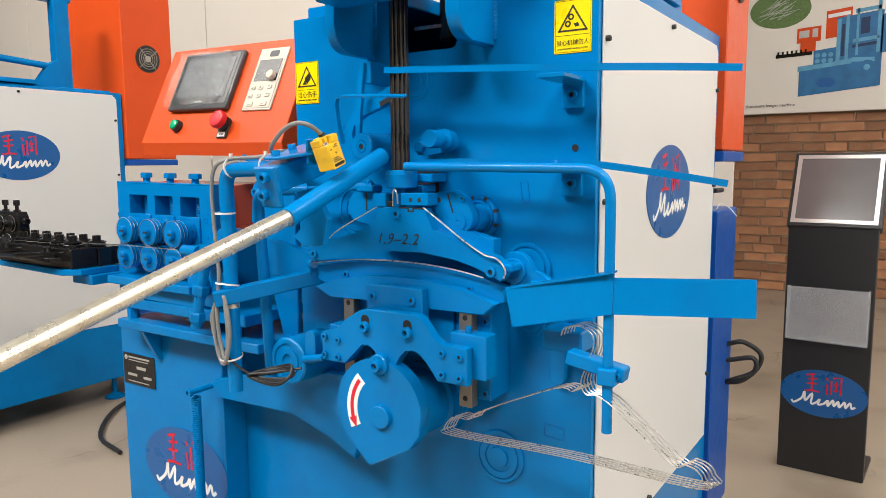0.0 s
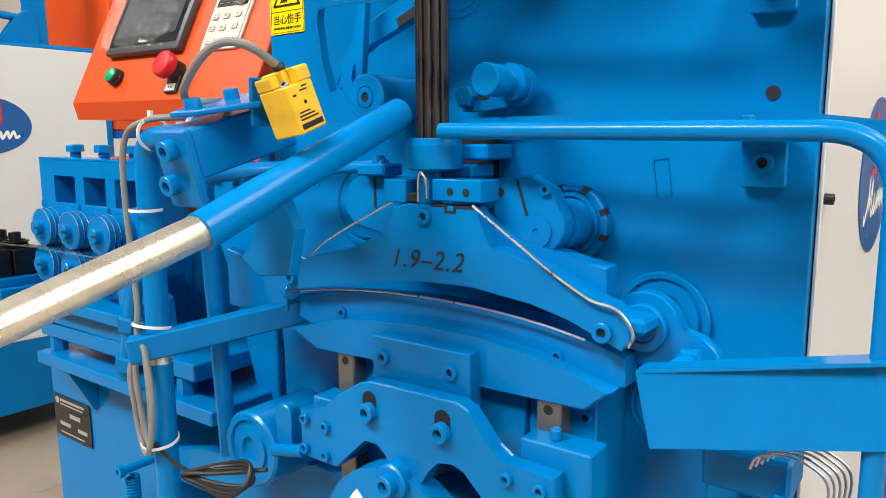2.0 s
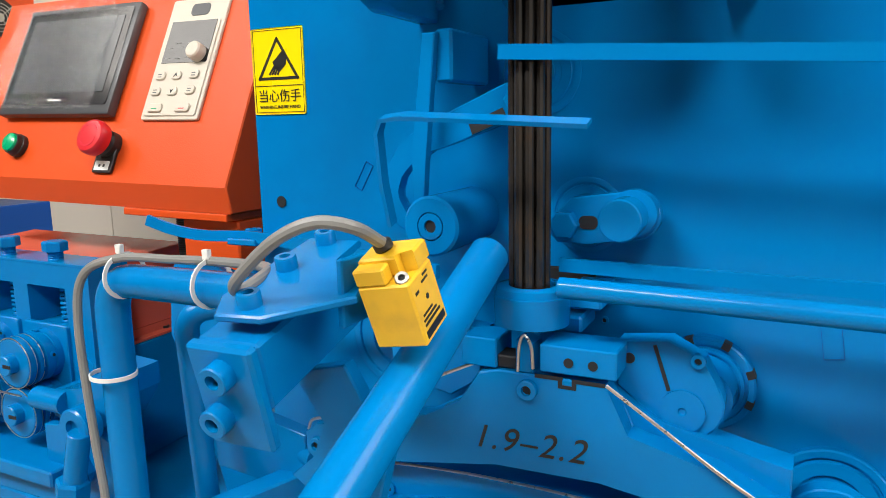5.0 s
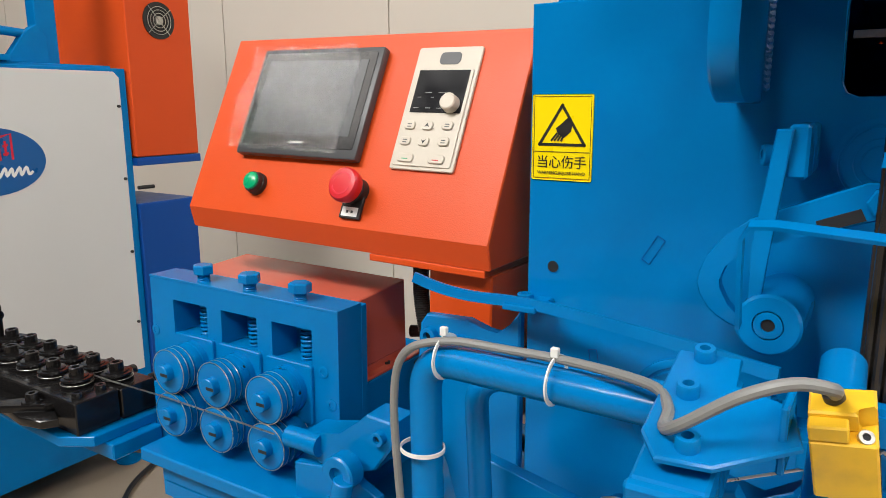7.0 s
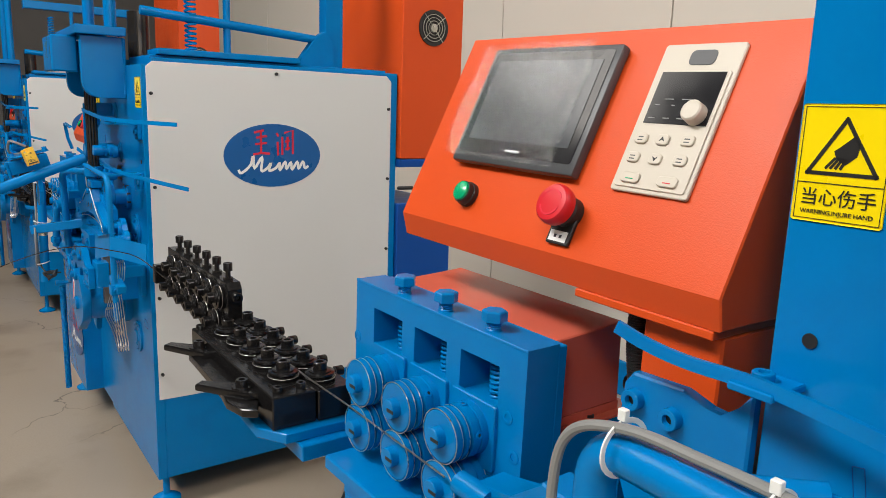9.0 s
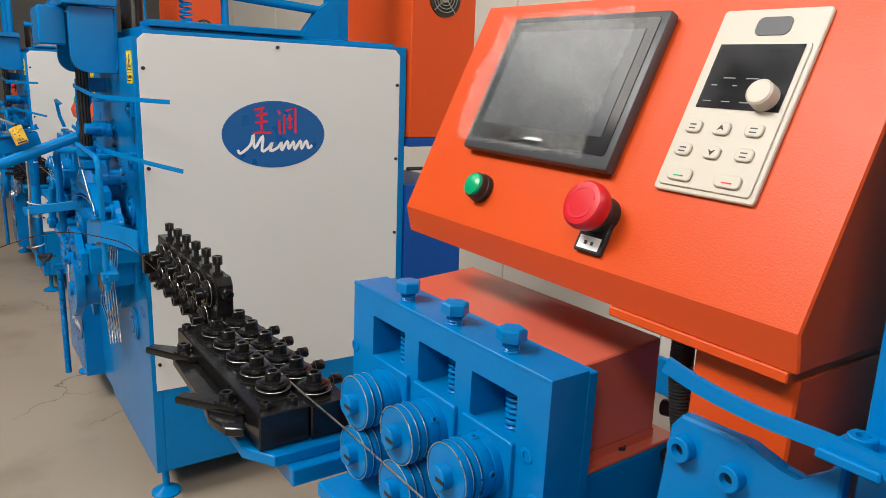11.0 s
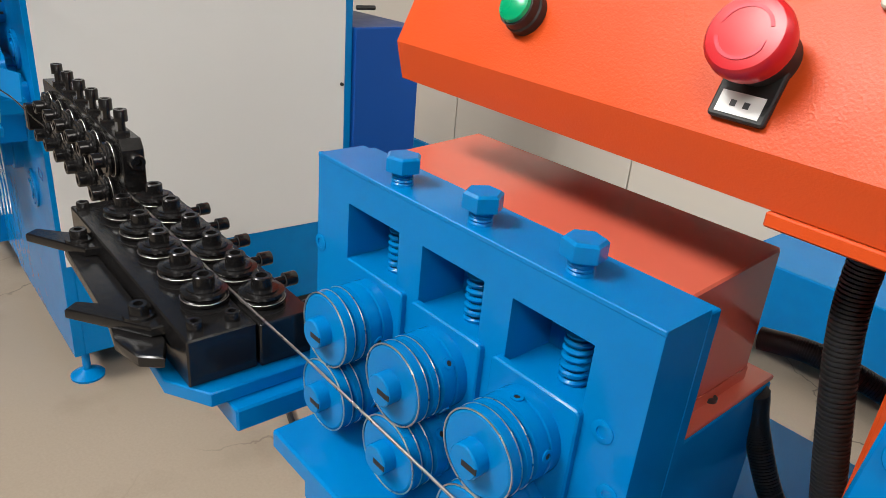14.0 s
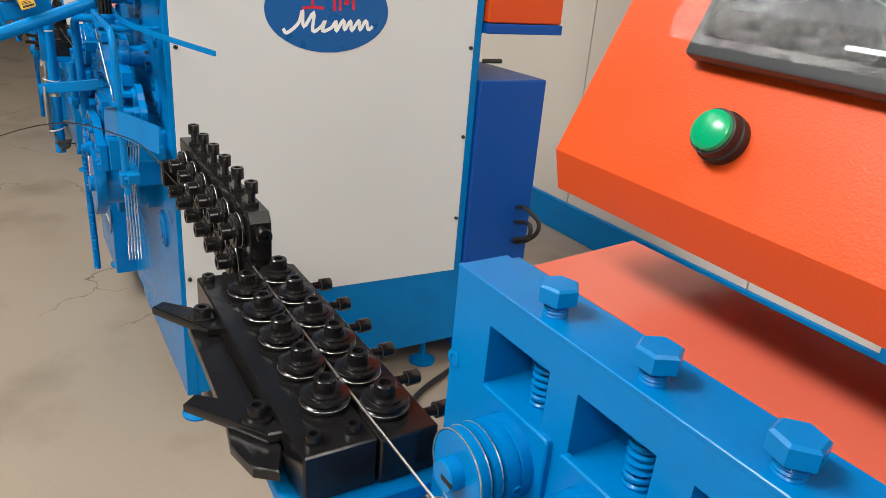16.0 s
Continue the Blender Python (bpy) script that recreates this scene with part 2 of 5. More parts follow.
def box(x0, x1, y0, y1, z0, z1, r=0.0015, bm=None, m=None, seg=1):
    out = bm or bmesh.new()
    tmp = bmesh.new()
    bmesh.ops.create_cube(tmp, size=1)
    for v in tmp.verts:
        v.co = Vector(((x0 + x1) / 2 + v.co.x * (x1 - x0), (y0 + y1) / 2 + v.co.y * (y1 - y0), (z0 + z1) / 2 + v.co.z * (z1 - z0)))
    if r:
        bmesh.ops.bevel(tmp, geom=tmp.edges[:], offset=min(r, 0.3 * min(abs(x1 - x0), abs(y1 - y0), abs(z1 - z0))), segments=seg, affect="EDGES", profile=0.5)
    if m is not None:
        tmp.transform(m)
    merge(out, tmp)
    return out


def merge(out, tmp):
    me = bpy.data.meshes.new("tmp")
    tmp.to_mesh(me)
    tmp.free()
    out.from_mesh(me)
    bpy.data.meshes.remove(me)


def lathe(p, d, profile, seg=32, bm=None):
    """A turned piece: profile of (along, radius) from p in direction d."""
    out = bm or bmesh.new()
    d = Vector(d).normalized()
    q = d.to_track_quat("Z", "Y").to_matrix().to_4x4()
    m = Matrix.Translation(p) @ q
    rings = []
    for a, r in profile:
        if r < 1e-6:
            rings.append([out.verts.new(m @ Vector((0, 0, a)))])
        else:
            rings.append([out.verts.new(m @ Vector((r * math.cos(2 * math.pi * i / seg), r * math.sin(2 * math.pi * i / seg), a))) for i in range(seg)])
    for a, b in zip(rings, rings[1:]):
        for i in range(seg):
            j = (i + 1) % seg
            if len(a) == 1 and len(b) == 1:
                continue
            if len(a) == 1:
                out.faces.new((a[0], b[i], b[j]))
            elif len(b) == 1:
                out.faces.new((a[i], b[0], a[j]))
            else:
                out.faces.new((a[i], b[i], b[j], a[j]))
    for ring in (rings[0], rings[-1]):
        if len(ring) > 2:
            out.faces.new(ring)
    return out


def rod(a, b, r, seg=24, bm=None, bev=0.001):
    a, b = Vector(a), Vector(b)
    L = (b - a).length
    e = min(bev, r * 0.4, L * 0.4)
    return lathe(a, b - a, [(0, r - e), (e, r), (L - e, r), (L, r - e)], seg, bm)


def prism(points, y0, y1, bm=None, r=0.0012, axis="y", m=None):
    """A plate: outline in (x, z) from y0 to y1 (axis y), in (x, y) from z (axis z) or (y, z) from x (axis x)."""
    out = bm or bmesh.new()
    tmp = bmesh.new()
    mk = {"y": lambda p, h: (p[0], h, p[1]), "z": lambda p, h: (p[0], p[1], h), "x": lambda p, h: (h, p[0], p[1])}[axis]
    lo = [tmp.verts.new(mk(p, y0)) for p in points]
    hi = [tmp.verts.new(mk(p, y1)) for p in points]
    f0 = tmp.faces.new(lo)
    f1 = tmp.faces.new(hi[::-1])
    n = len(points)
    for i in range(n):
        tmp.faces.new((lo[i], hi[i], hi[(i + 1) % n], lo[(i + 1) % n]))
    if r:
        bmesh.ops.bevel(tmp, geom=list(set(f0.edges) | set(f1.edges)), offset=r, segments=1, affect="EDGES")
    if m is not None:
        tmp.transform(m)
    merge(out, tmp)
    return out


def arc(cx, cz, r, a0, a1, n=8):
    return [(cx + r * math.cos(radians(a0 + (a1 - a0) * i / n)), cz + r * math.sin(radians(a0 + (a1 - a0) * i / n))) for i in range(n + 1)]


def rounded(x0, x1, z0, z1, r, n=4):
    return arc(x1 - r, z1 - r, r, 0, 90, n) + arc(x0 + r, z1 - r, r, 90, 180, n) + arc(x0 + r, z0 + r, r, 180, 270, n) + arc(x1 - r, z0 + r, r, 270, 360, n)


def glide(points, n=8):
    """Catmull-Rom through the points."""
    P = [Vector(p) for p in points]
    P = [2 * P[0] - P[1]] + P + [2 * P[-1] - P[-2]]
    out = []
    for a, b, c, d in zip(P, P[1:], P[2:], P[3:]):
        for i in range(n):
            t = i / n
            out.append(0.5 * (2 * b + (c - a) * t + (2 * a - 5 * b + 4 * c - d) * t * t + (3 * b - a - 3 * c + d) * t ** 3))
    return out + [P[-2]]


def sweep(points, r, seg=12, bm=None, flat=None):
    """A round bar along points; flat=(w, h): a strip w wide across, h thick, its width held upright."""
    out = bm or bmesh.new()
    P = [Vector(p) for p in points]
    prev = None
    up = Vector((0, 0, 1))
    for i, p in enumerate(P):
        d = (P[min(i + 1, len(P) - 1)] - P[max(i - 1, 0)]).normalized()
        if i == 0:
            u = d.cross(up)
            u = u.normalized() if u.length > 1e-4 else Vector((1, 0, 0))
        else:
            u = (u - d * u.dot(d)).normalized()
        w = u.cross(d)
        if flat:
            ring = [out.verts.new(p + u * a * flat[1] / 2 + w * b * flat[0] / 2) for a, b in ((-1, -1), (1, -1), (1, 1), (-1, 1))]
        else:
            ring = [out.verts.new(p + (u * math.cos(2 * math.pi * k / seg) + w * math.sin(2 * math.pi * k / seg)) * r) for k in range(seg)]
        if prev:
            for k in range(len(ring)):
                j = (k + 1) % len(ring)
                out.faces.new((prev[k], prev[j], ring[j], ring[k]))
        else:
            out.faces.new(ring)
        prev = ring
    out.faces.new(prev[::-1])
    return out


def bend(corners, r, n=6):
    """Corner points with rounded bends of radius r."""
    P = [Vector(p) for p in corners]
    out = [P[0]]
    for a, b, c in zip(P, P[1:], P[2:]):
        u, v = (a - b).normalized(), (c - b).normalized()
        k = r / math.tan(u.angle(v) / 2)
        s, e = b + u * k, b + v * k
        for i in range(n + 1):
            t = i / n
            out.append((1 - t) ** 2 * s + 2 * t * (1 - t) * b + t * t * e)
    return out + [P[-1]]


def coil(p, d, r, wire, turns, length, seg=14, bm=None):
    d = Vector(d).normalized()
    q = d.to_track_quat("Z", "Y").to_matrix()
    n = int(turns * seg)
    pts = [Vector(p) + q @ Vector((r * math.cos(2 * math.pi * i / seg), r * math.sin(2 * math.pi * i / seg), length * i / n)) for i in range(n + 1)]
    return sweep(pts, wire, 6, bm)


CACHE = {}


def socket_mesh(r, h, mat):
    key = ("socket", round(r, 4), round(h, 4), mat.name)
    if key not in CACHE:
        bm = lathe((0, 0, 0), (0, 0, 1), [(-0.002, r), (h * 0.9, r), (h, r * 0.92), (h, r * 0.50), (h * 0.4, r * 0.47), (h * 0.4, 0)], 18)
        me = to_mesh(bm, mat)
        # socket floor coloured dark for the shade down the hole
        me.materials.append(RECESS_SHADE)
        for f in me.polygons:
            if f.center.z < h * 0.5 and math.hypot(f.center.x, f.center.y) < r * 0.5:
                f.material_index = 1
        CACHE[key] = me
    return CACHE[key]


def hex_mesh(r, h, mat, washer=True):
    key = ("hex", round(r, 4), round(h, 4), mat.name, washer)
    if key not in CACHE:
        bm = bmesh.new()
        if washer:
            lathe((0, 0, -0.002), (0, 0, 1), [(0, r * 1.25), (0.0035, r * 1.25)], 20, bm)
        lathe((0, 0, 0), (0, 0, 1), [(0, r), (h * 0.85, r), (h, r * 0.85), (h, 0)], 6, bm)
        CACHE[key] = to_mesh(bm, mat, 25)
    return CACHE[key]


def bolt(parent, p, d=(0, -1, 0), r=0.006, h=0.006, mat=None, kind="socket", name="bolt", turn=0.0):
    me = socket_mesh(r, h, mat or BLUE) if kind == "socket" else hex_mesh(r, h, mat or BLUE, kind == "hexw")
    q = Vector(d).normalized().to_track_quat("Z", "Y").to_matrix().to_4x4()
    return put(name, me, parent, m=Matrix.Translation(p) @ q @ Matrix.Rotation(turn, 4, "Z"))


def lettering(name, body, size, m, mat, parent, align="CENTER", depth=0.0002, shear=0.0):
    cu = bpy.data.curves.new("words", "FONT")
    cu.body, cu.size, cu.align_x, cu.extrude, cu.shear, cu.space_character = body, size, align, depth, shear, 1 + shear * 0.4
    tmp = new("words", cu)
    me = bpy.data.meshes.new_from_object(tmp.evaluated_get(bpy.context.evaluated_depsgraph_get()))
    bpy.data.objects.remove(tmp)
    me.materials.clear()
    me.materials.append(mat)
    return put(name, me, parent, m=m)


def plane_at(p, right, up):
    """A pose whose x runs along right and y along up."""
    x = Vector(right).normalized()
    z = x.cross(Vector(up)).normalized()
    y = z.cross(x)
    return Matrix.Translation(p) @ Matrix((x, y, z)).transposed().to_4x4()


def oval_logo(parent, p, right, up, w, h, name="logo"):
    """An oval badge with red strokes above and white script-like waves below."""
    m = plane_at(p, right, up)
    bm = bmesh.new()
    pts = [(w / 2 * math.cos(2 * math.pi * i / 48), h / 2 * math.sin(2 * math.pi * i / 48)) for i in range(48)]
    prism(pts, 0, 0.0008, bm, r=0, axis="z", m=m)
    lg = part(name, bm, LOGO_BLUE, parent, "dark blue oval badge with red strokes and a white wave", smooth=0)

    def strokes(nm, lines, t, mat):
        b = bmesh.new()
        for line in lines:
            c = [m @ Vector((x * w, y * h, 0.0013)) for x, y in line]
            n = m.to_3x3() @ Vector((0, 0, 1))
            prev = None
            for i, q in enumerate(c):
                d = (c[min(i + 1, len(c) - 1)] - c[max(0, i - 1)]).normalized()
                s = n.cross(d) * t * h / 2
                cur = [b.verts.new(q + s), b.verts.new(q - s)]
                if prev:
                    b.faces.new((prev[0], cur[0], cur[1], prev[1]))
                prev = cur
        part(nm, b, mat, lg, smooth=0)

    strokes("red_stroke", [[(-0.2, 0.36), (-0.1, 0.40)], [(-0.18, 0.28), (-0.07, 0.31)], [(-0.19, 0.18), (-0.07, 0.20)], [(-0.13, 0.38), (-0.13, 0.04)],
                           [(-0.21, 0.02), (-0.13, 0.04), (-0.04, 0.03)], [(0.03, 0.36), (0.05, 0.30)], [(0.04, 0.22), (0.045, 0.0)],
                           [(0.09, 0.30), (0.09, 0.01)], [(0.11, 0.36), (0.2, 0.40), (0.2, 0.02)], [(0.12, 0.22), (0.17, 0.24)], [(0.12, 0.1), (0.17, 0.12)], [(0.145, 0.3), (0.145, 0.08)]], 0.035, LOGO_RED)
    wave = [(-0.36, -0.22), (-0.33, -0.27), (-0.24, -0.15), (-0.21, 0.0), (-0.2, -0.2), (-0.12, -0.02), (-0.13, -0.24), (-0.07, -0.2), (-0.03, -0.12), (-0.05, -0.24), (0.02, -0.2),
            (0.06, -0.12), (0.06, -0.24), (0.12, -0.1), (0.13, -0.22), (0.18, -0.11), (0.19, -0.23), (0.25, -0.1), (0.26, -0.22), (0.31, -0.1), (0.33, -0.21), (0.37, -0.17)]
    strokes("white_wave", [[(v.x, v.y) for v in glide([(x, y, 0) for x, y in wave], 4)]], 0.042, LOGO_WHITE)
    return lg


# ---- hall ----
def slab(name, x0, x1, y0, y1, z0, z1, mat, label):
    return tagged(part(name, box(x0, x1, y0, y1, z0, z1, 0), mat, None, smooth=0), label, name.split("_")[0], kind="structure")


floor = slab("floor", -12, 8, -8, 9, -0.2, 0, CONCRETE, "worn brownish concrete workshop floor with stains")
# walls added to close the hall, dark so that little light bounces back
slab("wall_west", -12.2, -12, -8, 9, 0, 5.3, HALL, "dark grey far wall added to close the hall")
slab("wall_east", 8, 8.2, -8, 9, 0, 5.3, HALL, "dark grey side wall added out of view to close the hall")
slab("wall_south", -12, 8, -8.2, -8, 0, 5.3, HALL, "dark grey wall added out of view at the back to close the hall")
brick_wall = slab("wall_north", -12, 8, 6.05, 6.3, 0, 5.3, MORTAR, "red-brown brick workshop wall with sandy mortar joints")
panel_wall = slab("wall_panel", -9, -0.95, 3.02, 3.10, 0, 3.4, PLASTER, "pale smooth wall of tall sheet panels behind the machines")
for k in range(8):
    x = -8.6 + k * 1.0
    part("panel", box(x, x + 0.994, 3.008, 3.02, 0.005, 3.4, 0.002), PLASTER, panel_wall)
# unseen roof added to close the hall, dark like the walls
slab("ceiling", -12, 8, -8, 9, 5.2, 5.3, ROOF, "dark grey roof added out of view to close the hall")


def bricks():
    """Rough reclaimed bricks: stretchers and headers mixed in each course."""
    bh, gap = 0.059, 0.011
    sizes = (0.282, 0.136)
    rnd = random.Random(4)
    kinds = {}
    for w in sizes:
        for k in range(3):
            q = box(-w / 2, w / 2, -0.012, 0.012, -bh / 2, bh / 2, 0.003)
            for v in q.verts:
                v.co += Vector((rnd.uniform(-1, 1) * 0.004, rnd.uniform(-1, 1) * 0.002, rnd.uniform(-1, 1) * 0.003))
            kinds[w, k] = to_mesh(q, BRICK, 0)
    n = 0
    rest = bmesh.new()
    for row in range(37):
        z = 0.035 + row * (bh + gap)
        x = -3.0 + rnd.uniform(0, 0.15)
        while x < 3.4:
            w = sizes[1] if rnd.random() < (0.62 if row % 2 else 0.3) else sizes[0]
            p = (x + w / 2, 6.05 - 0.004 + rnd.uniform(-0.004, 0.004), z + rnd.uniform(-0.003, 0.003))
            if -1.35 < x < 0.75 and row < 22 and n < 300:
                put("brick", kinds[w, rnd.randrange(3)], brick_wall, m=Matrix.Translation(p) @ Matrix.Rotation(rnd.uniform(-0.015, 0.015), 4, "Y"))
                n += 1
            else:
                box(p[0] - w / 2, p[0] + w / 2, p[1] - 0.012, p[1] + 0.012, p[2] - bh / 2, p[2] + bh / 2, 0, rest)
            x += w + gap
    tagged(part("brickwork", rest, BRICK, brick_wall, smooth=0), kind="stuff")


tagged(part("baseboard", box(-9, -2.1, 2.985, 3.006, 0.002, 0.15, 0.003), BLUE, None), "blue-painted baseboard along the panel wall", "baseboard", kind="structure")


def low_unit():
    """A low blue steel unit on short feet, against the panel wall."""
    u = thing("low_cabinet", (-1.5, 2.86, 0), "low blue steel cabinet on short feet by the panel wall", "cabinet")
    part("body", box(-2.0, -1.05, 2.72, 3.0, 0.12, 0.34, 0.004), BLUE, u)
    for x in (-1.96, -1.12):
        for y in (2.74, 2.94):
            part("foot", box(x, x + 0.04, y, y + 0.04, 0.0, 0.12, 0.002), BLUE, u)


low_unit()

# poster board above the bricks
def poster():
    po = tagged(part("poster_board", box(-1.9, 3.2, 5.99, 6.02, 1.505, 3.5, 0.003), POSTER, None), "large pale poster board with printed machine pictures on the brick wall", "poster")
    Y = 5.988

    def flat(name, shapes, mat, d, label=""):
        """Printed shapes, laid d metres before the board."""
        b = bmesh.new()
        for s in shapes:
            prism(s, Y - d - 0.0008, Y - d, b, r=0)
        return part(name, b, mat, po, label, 0)

    def rect(x0, x1, z0, z1, k=0.10):
        """A box in the picture's perspective, rising to the right by k."""
        return [(x0, z0 + k * (x0 + 0.83)), (x1, z0 + k * (x1 + 0.83)), (x1, z1 + k * (x1 + 0.83)), (x0, z1 + k * (x0 + 0.83))]

    def disc(cx, cz, r):
        return [(cx + r * math.cos(2 * math.pi * i / 20), cz + r * math.sin(2 * math.pi * i / 20)) for i in range(20)]

    flat("printed_oval", [[(-0.975 + 0.205 * math.cos(a), 2.25 + 0.13 * math.sin(a)) for a in (2 * math.pi * i / 40 for i in range(40))]], GRASS_PRINT, 0.0, "green printed oval with wire hangers")
    rnd = random.Random(7)
    b = bmesh.new()
    for i in range(22):
        a = rnd.uniform(0.1, 0.9)
        x, z = -0.975 + rnd.uniform(-0.09, 0.09), 2.25 + rnd.uniform(-0.05, 0.06)
        dx, dz = 0.07 * math.cos(a), 0.07 * math.sin(a)
        rod((x - dx, Y - 0.002, z - dz), (x + dx, Y - 0.002, z + dz), 0.002, 5, b, 0)
    part("printed_wire", b, SILVER, po, smooth=0)
    flat("printed_base", [rect(-0.83, -0.32, 1.62, 1.80)], PRINT_BLUE, 0.0, "blue printed machine base")
    flat("printed_table", [rect(-0.84, -0.50, 1.80, 1.835)], PRINT_PALE, 0.001)
    flat("printed_body", [rect(-0.60, -0.32, 1.80, 2.13), rect(-0.33, -0.29, 1.84, 2.10)], PRINT_BLUE, 0.0)
    flat("printed_column", [rect(-0.60, -0.575, 1.83, 2.12), rect(-0.545, -0.525, 1.83, 2.14), rect(-0.48, -0.465, 1.85, 2.17), rect(-0.355, -0.335, 1.85, 2.20), rect(-0.49, -0.335, 2.14, 2.165), rect(-0.46, -0.37, 2.19, 2.22, 0.3),
                            rect(-0.50, -0.34, 1.94, 1.965), rect(-0.50, -0.36, 1.86, 1.89, -0.05)], PRINT_PALE, 0.0015)
    flat("printed_recess", [rect(-0.57, -0.55, 1.86, 2.08), rect(-0.455, -0.40, 1.99, 2.10), rect(-0.50, -0.35, 1.905, 1.925)], PRINT_DARK, 0.001)
    flat("printed_wheel", [disc(-0.405, 1.80, 0.05)], PRINT_BLUE, 0.002)
    flat("printed_hub", [disc(-0.405, 1.80, 0.02)], PRINT_PALE, 0.003)
    flat("printed_feeder", [rect(-0.74, -0.60, 1.83, 1.93)], PRINT_BLUE, 0.002)
    flat("printed_roller", [disc(-0.715 + 0.042 * i, z, 0.016) for i in range(3) for z in (1.865, 1.905)], PRINT_PALE, 0.003)
    flat("printed_control", [rect(-0.855, -0.70, 2.0, 2.105, 0.06), rect(-0.83, -0.73, 1.93, 2.0)], ORANGE, 0.0)
    flat("printed_screen", [rect(-0.84, -0.775, 2.035, 2.085, 0.06), rect(-0.755, -0.72, 2.03, 2.09, 0.06)], SILVER, 0.001)
    flat("printed_box", [rect(-0.67, -0.51, 2.0, 2.19)], ORANGE, -0.0005)
    flat("printed_band", [rect(-0.66, -0.52, 2.14, 2.165)], LOGO_WHITE, 0.001)
    flat("printed_badge", [[(-0.655 + 0.06 * math.cos(2 * math.pi * i / 24), 1.71 + 0.034 * math.sin(2 * math.pi * i / 24)) for i in range(24)]], LOGO_BLUE, 0.001)
    flat("printed_roller_row", [rect(-0.99, -0.75, 1.91, 1.935, 0.04)] + [rect(-0.98 + 0.03 * i, -0.967 + 0.03 * i, 1.93, 1.955, 0.04) for i in range(7)], BLACK, 0.001)
    lettering("caption", "Automatic hanger machine", 0.031, plane_at((-1.015, Y - 0.001, 1.555), (1, 0, 0.0), (0, 0, 1)), INK, po)
    po.matrix_basis = Matrix.Translation((0.06, 0, -0.17))


poster()


def kiosk():
    """A slim black display stand with a sloping screen, a clear leaflet holder and a badge."""
    k = thing("display_stand", (-0.23, 2.65, 0), "slim black display stand with a tilted blank screen and leaflet holder", "stand")
    m = plane_at((-0.352, 2.583, 0), (1, -0.06, 0), (0, 0.0, 1))  # x along the front, y up, z toward the viewer
    W = 0.245
    b = bmesh.new()
    box(0, W, 0, 0.785, -0.022, 0, 0.002, b, m)
    part("front_board", b, KIOSK, k)
    b = bmesh.new()
    box(0.0, W, 0, 0.02, -0.2, -0.022, 0.002, b, m)
    part("foot", b, KIOSK, k)
    tilt = m @ Matrix.Translation((0, 0.782, 0)) @ Matrix.Rotation(radians(-24), 4, "X")
    b = bmesh.new()
    box(-0.006, W + 0.006, 0.0, 0.248, -0.035, 0.006, 0.003, b, tilt)
    hd = part("screen_case", b, KIOSK, k)
    b = bmesh.new()
    for q in ((0.004, W - 0.004, 0.012, 0.024), (0.004, W - 0.004, 0.226, 0.238), (0.004, 0.016, 0.024, 0.226), (W - 0.016, W - 0.004, 0.024, 0.226)):
        box(q[0], q[1], q[2], q[3], 0.006, 0.0085, 0, b, tilt)
    part("screen_frame", b, SILVER, hd, "pale grey screen surround")
    b = bmesh.new()
    box(0.016, W - 0.016, 0.024, 0.226, 0.006, 0.0075, 0, b, tilt)
    part("screen", b, DISPLAY, hd, "blank dark grey screen")
    h = bmesh.new()
    box(0.012, W - 0.01, 0.432, 0.436, 0.0, 0.035, 0, h, m)
    box(0.012, W - 0.01, 0.436, 0.60, 0.031, 0.035, 0, h, m)
    box(0.012, 0.016, 0.436, 0.60, 0.001, 0.031, 0, h, m)
    box(W - 0.014, W - 0.01, 0.436, 0.60, 0.001, 0.031, 0, h, m)
    part("leaflet_holder", h, ACRYLIC, k, "empty clear acrylic leaflet holder")
    r3 = m.to_3x3()
    oval_logo(k, m @ Vector((W / 2, 0.262, 0.001)), r3 @ Vector((1, 0, 0)), r3 @ Vector((0, 1, 0)), 0.244, 0.150)


kiosk()

# ---- the hanger machine ----
PY = 1.155  # the front plate's face
MACHINE = []


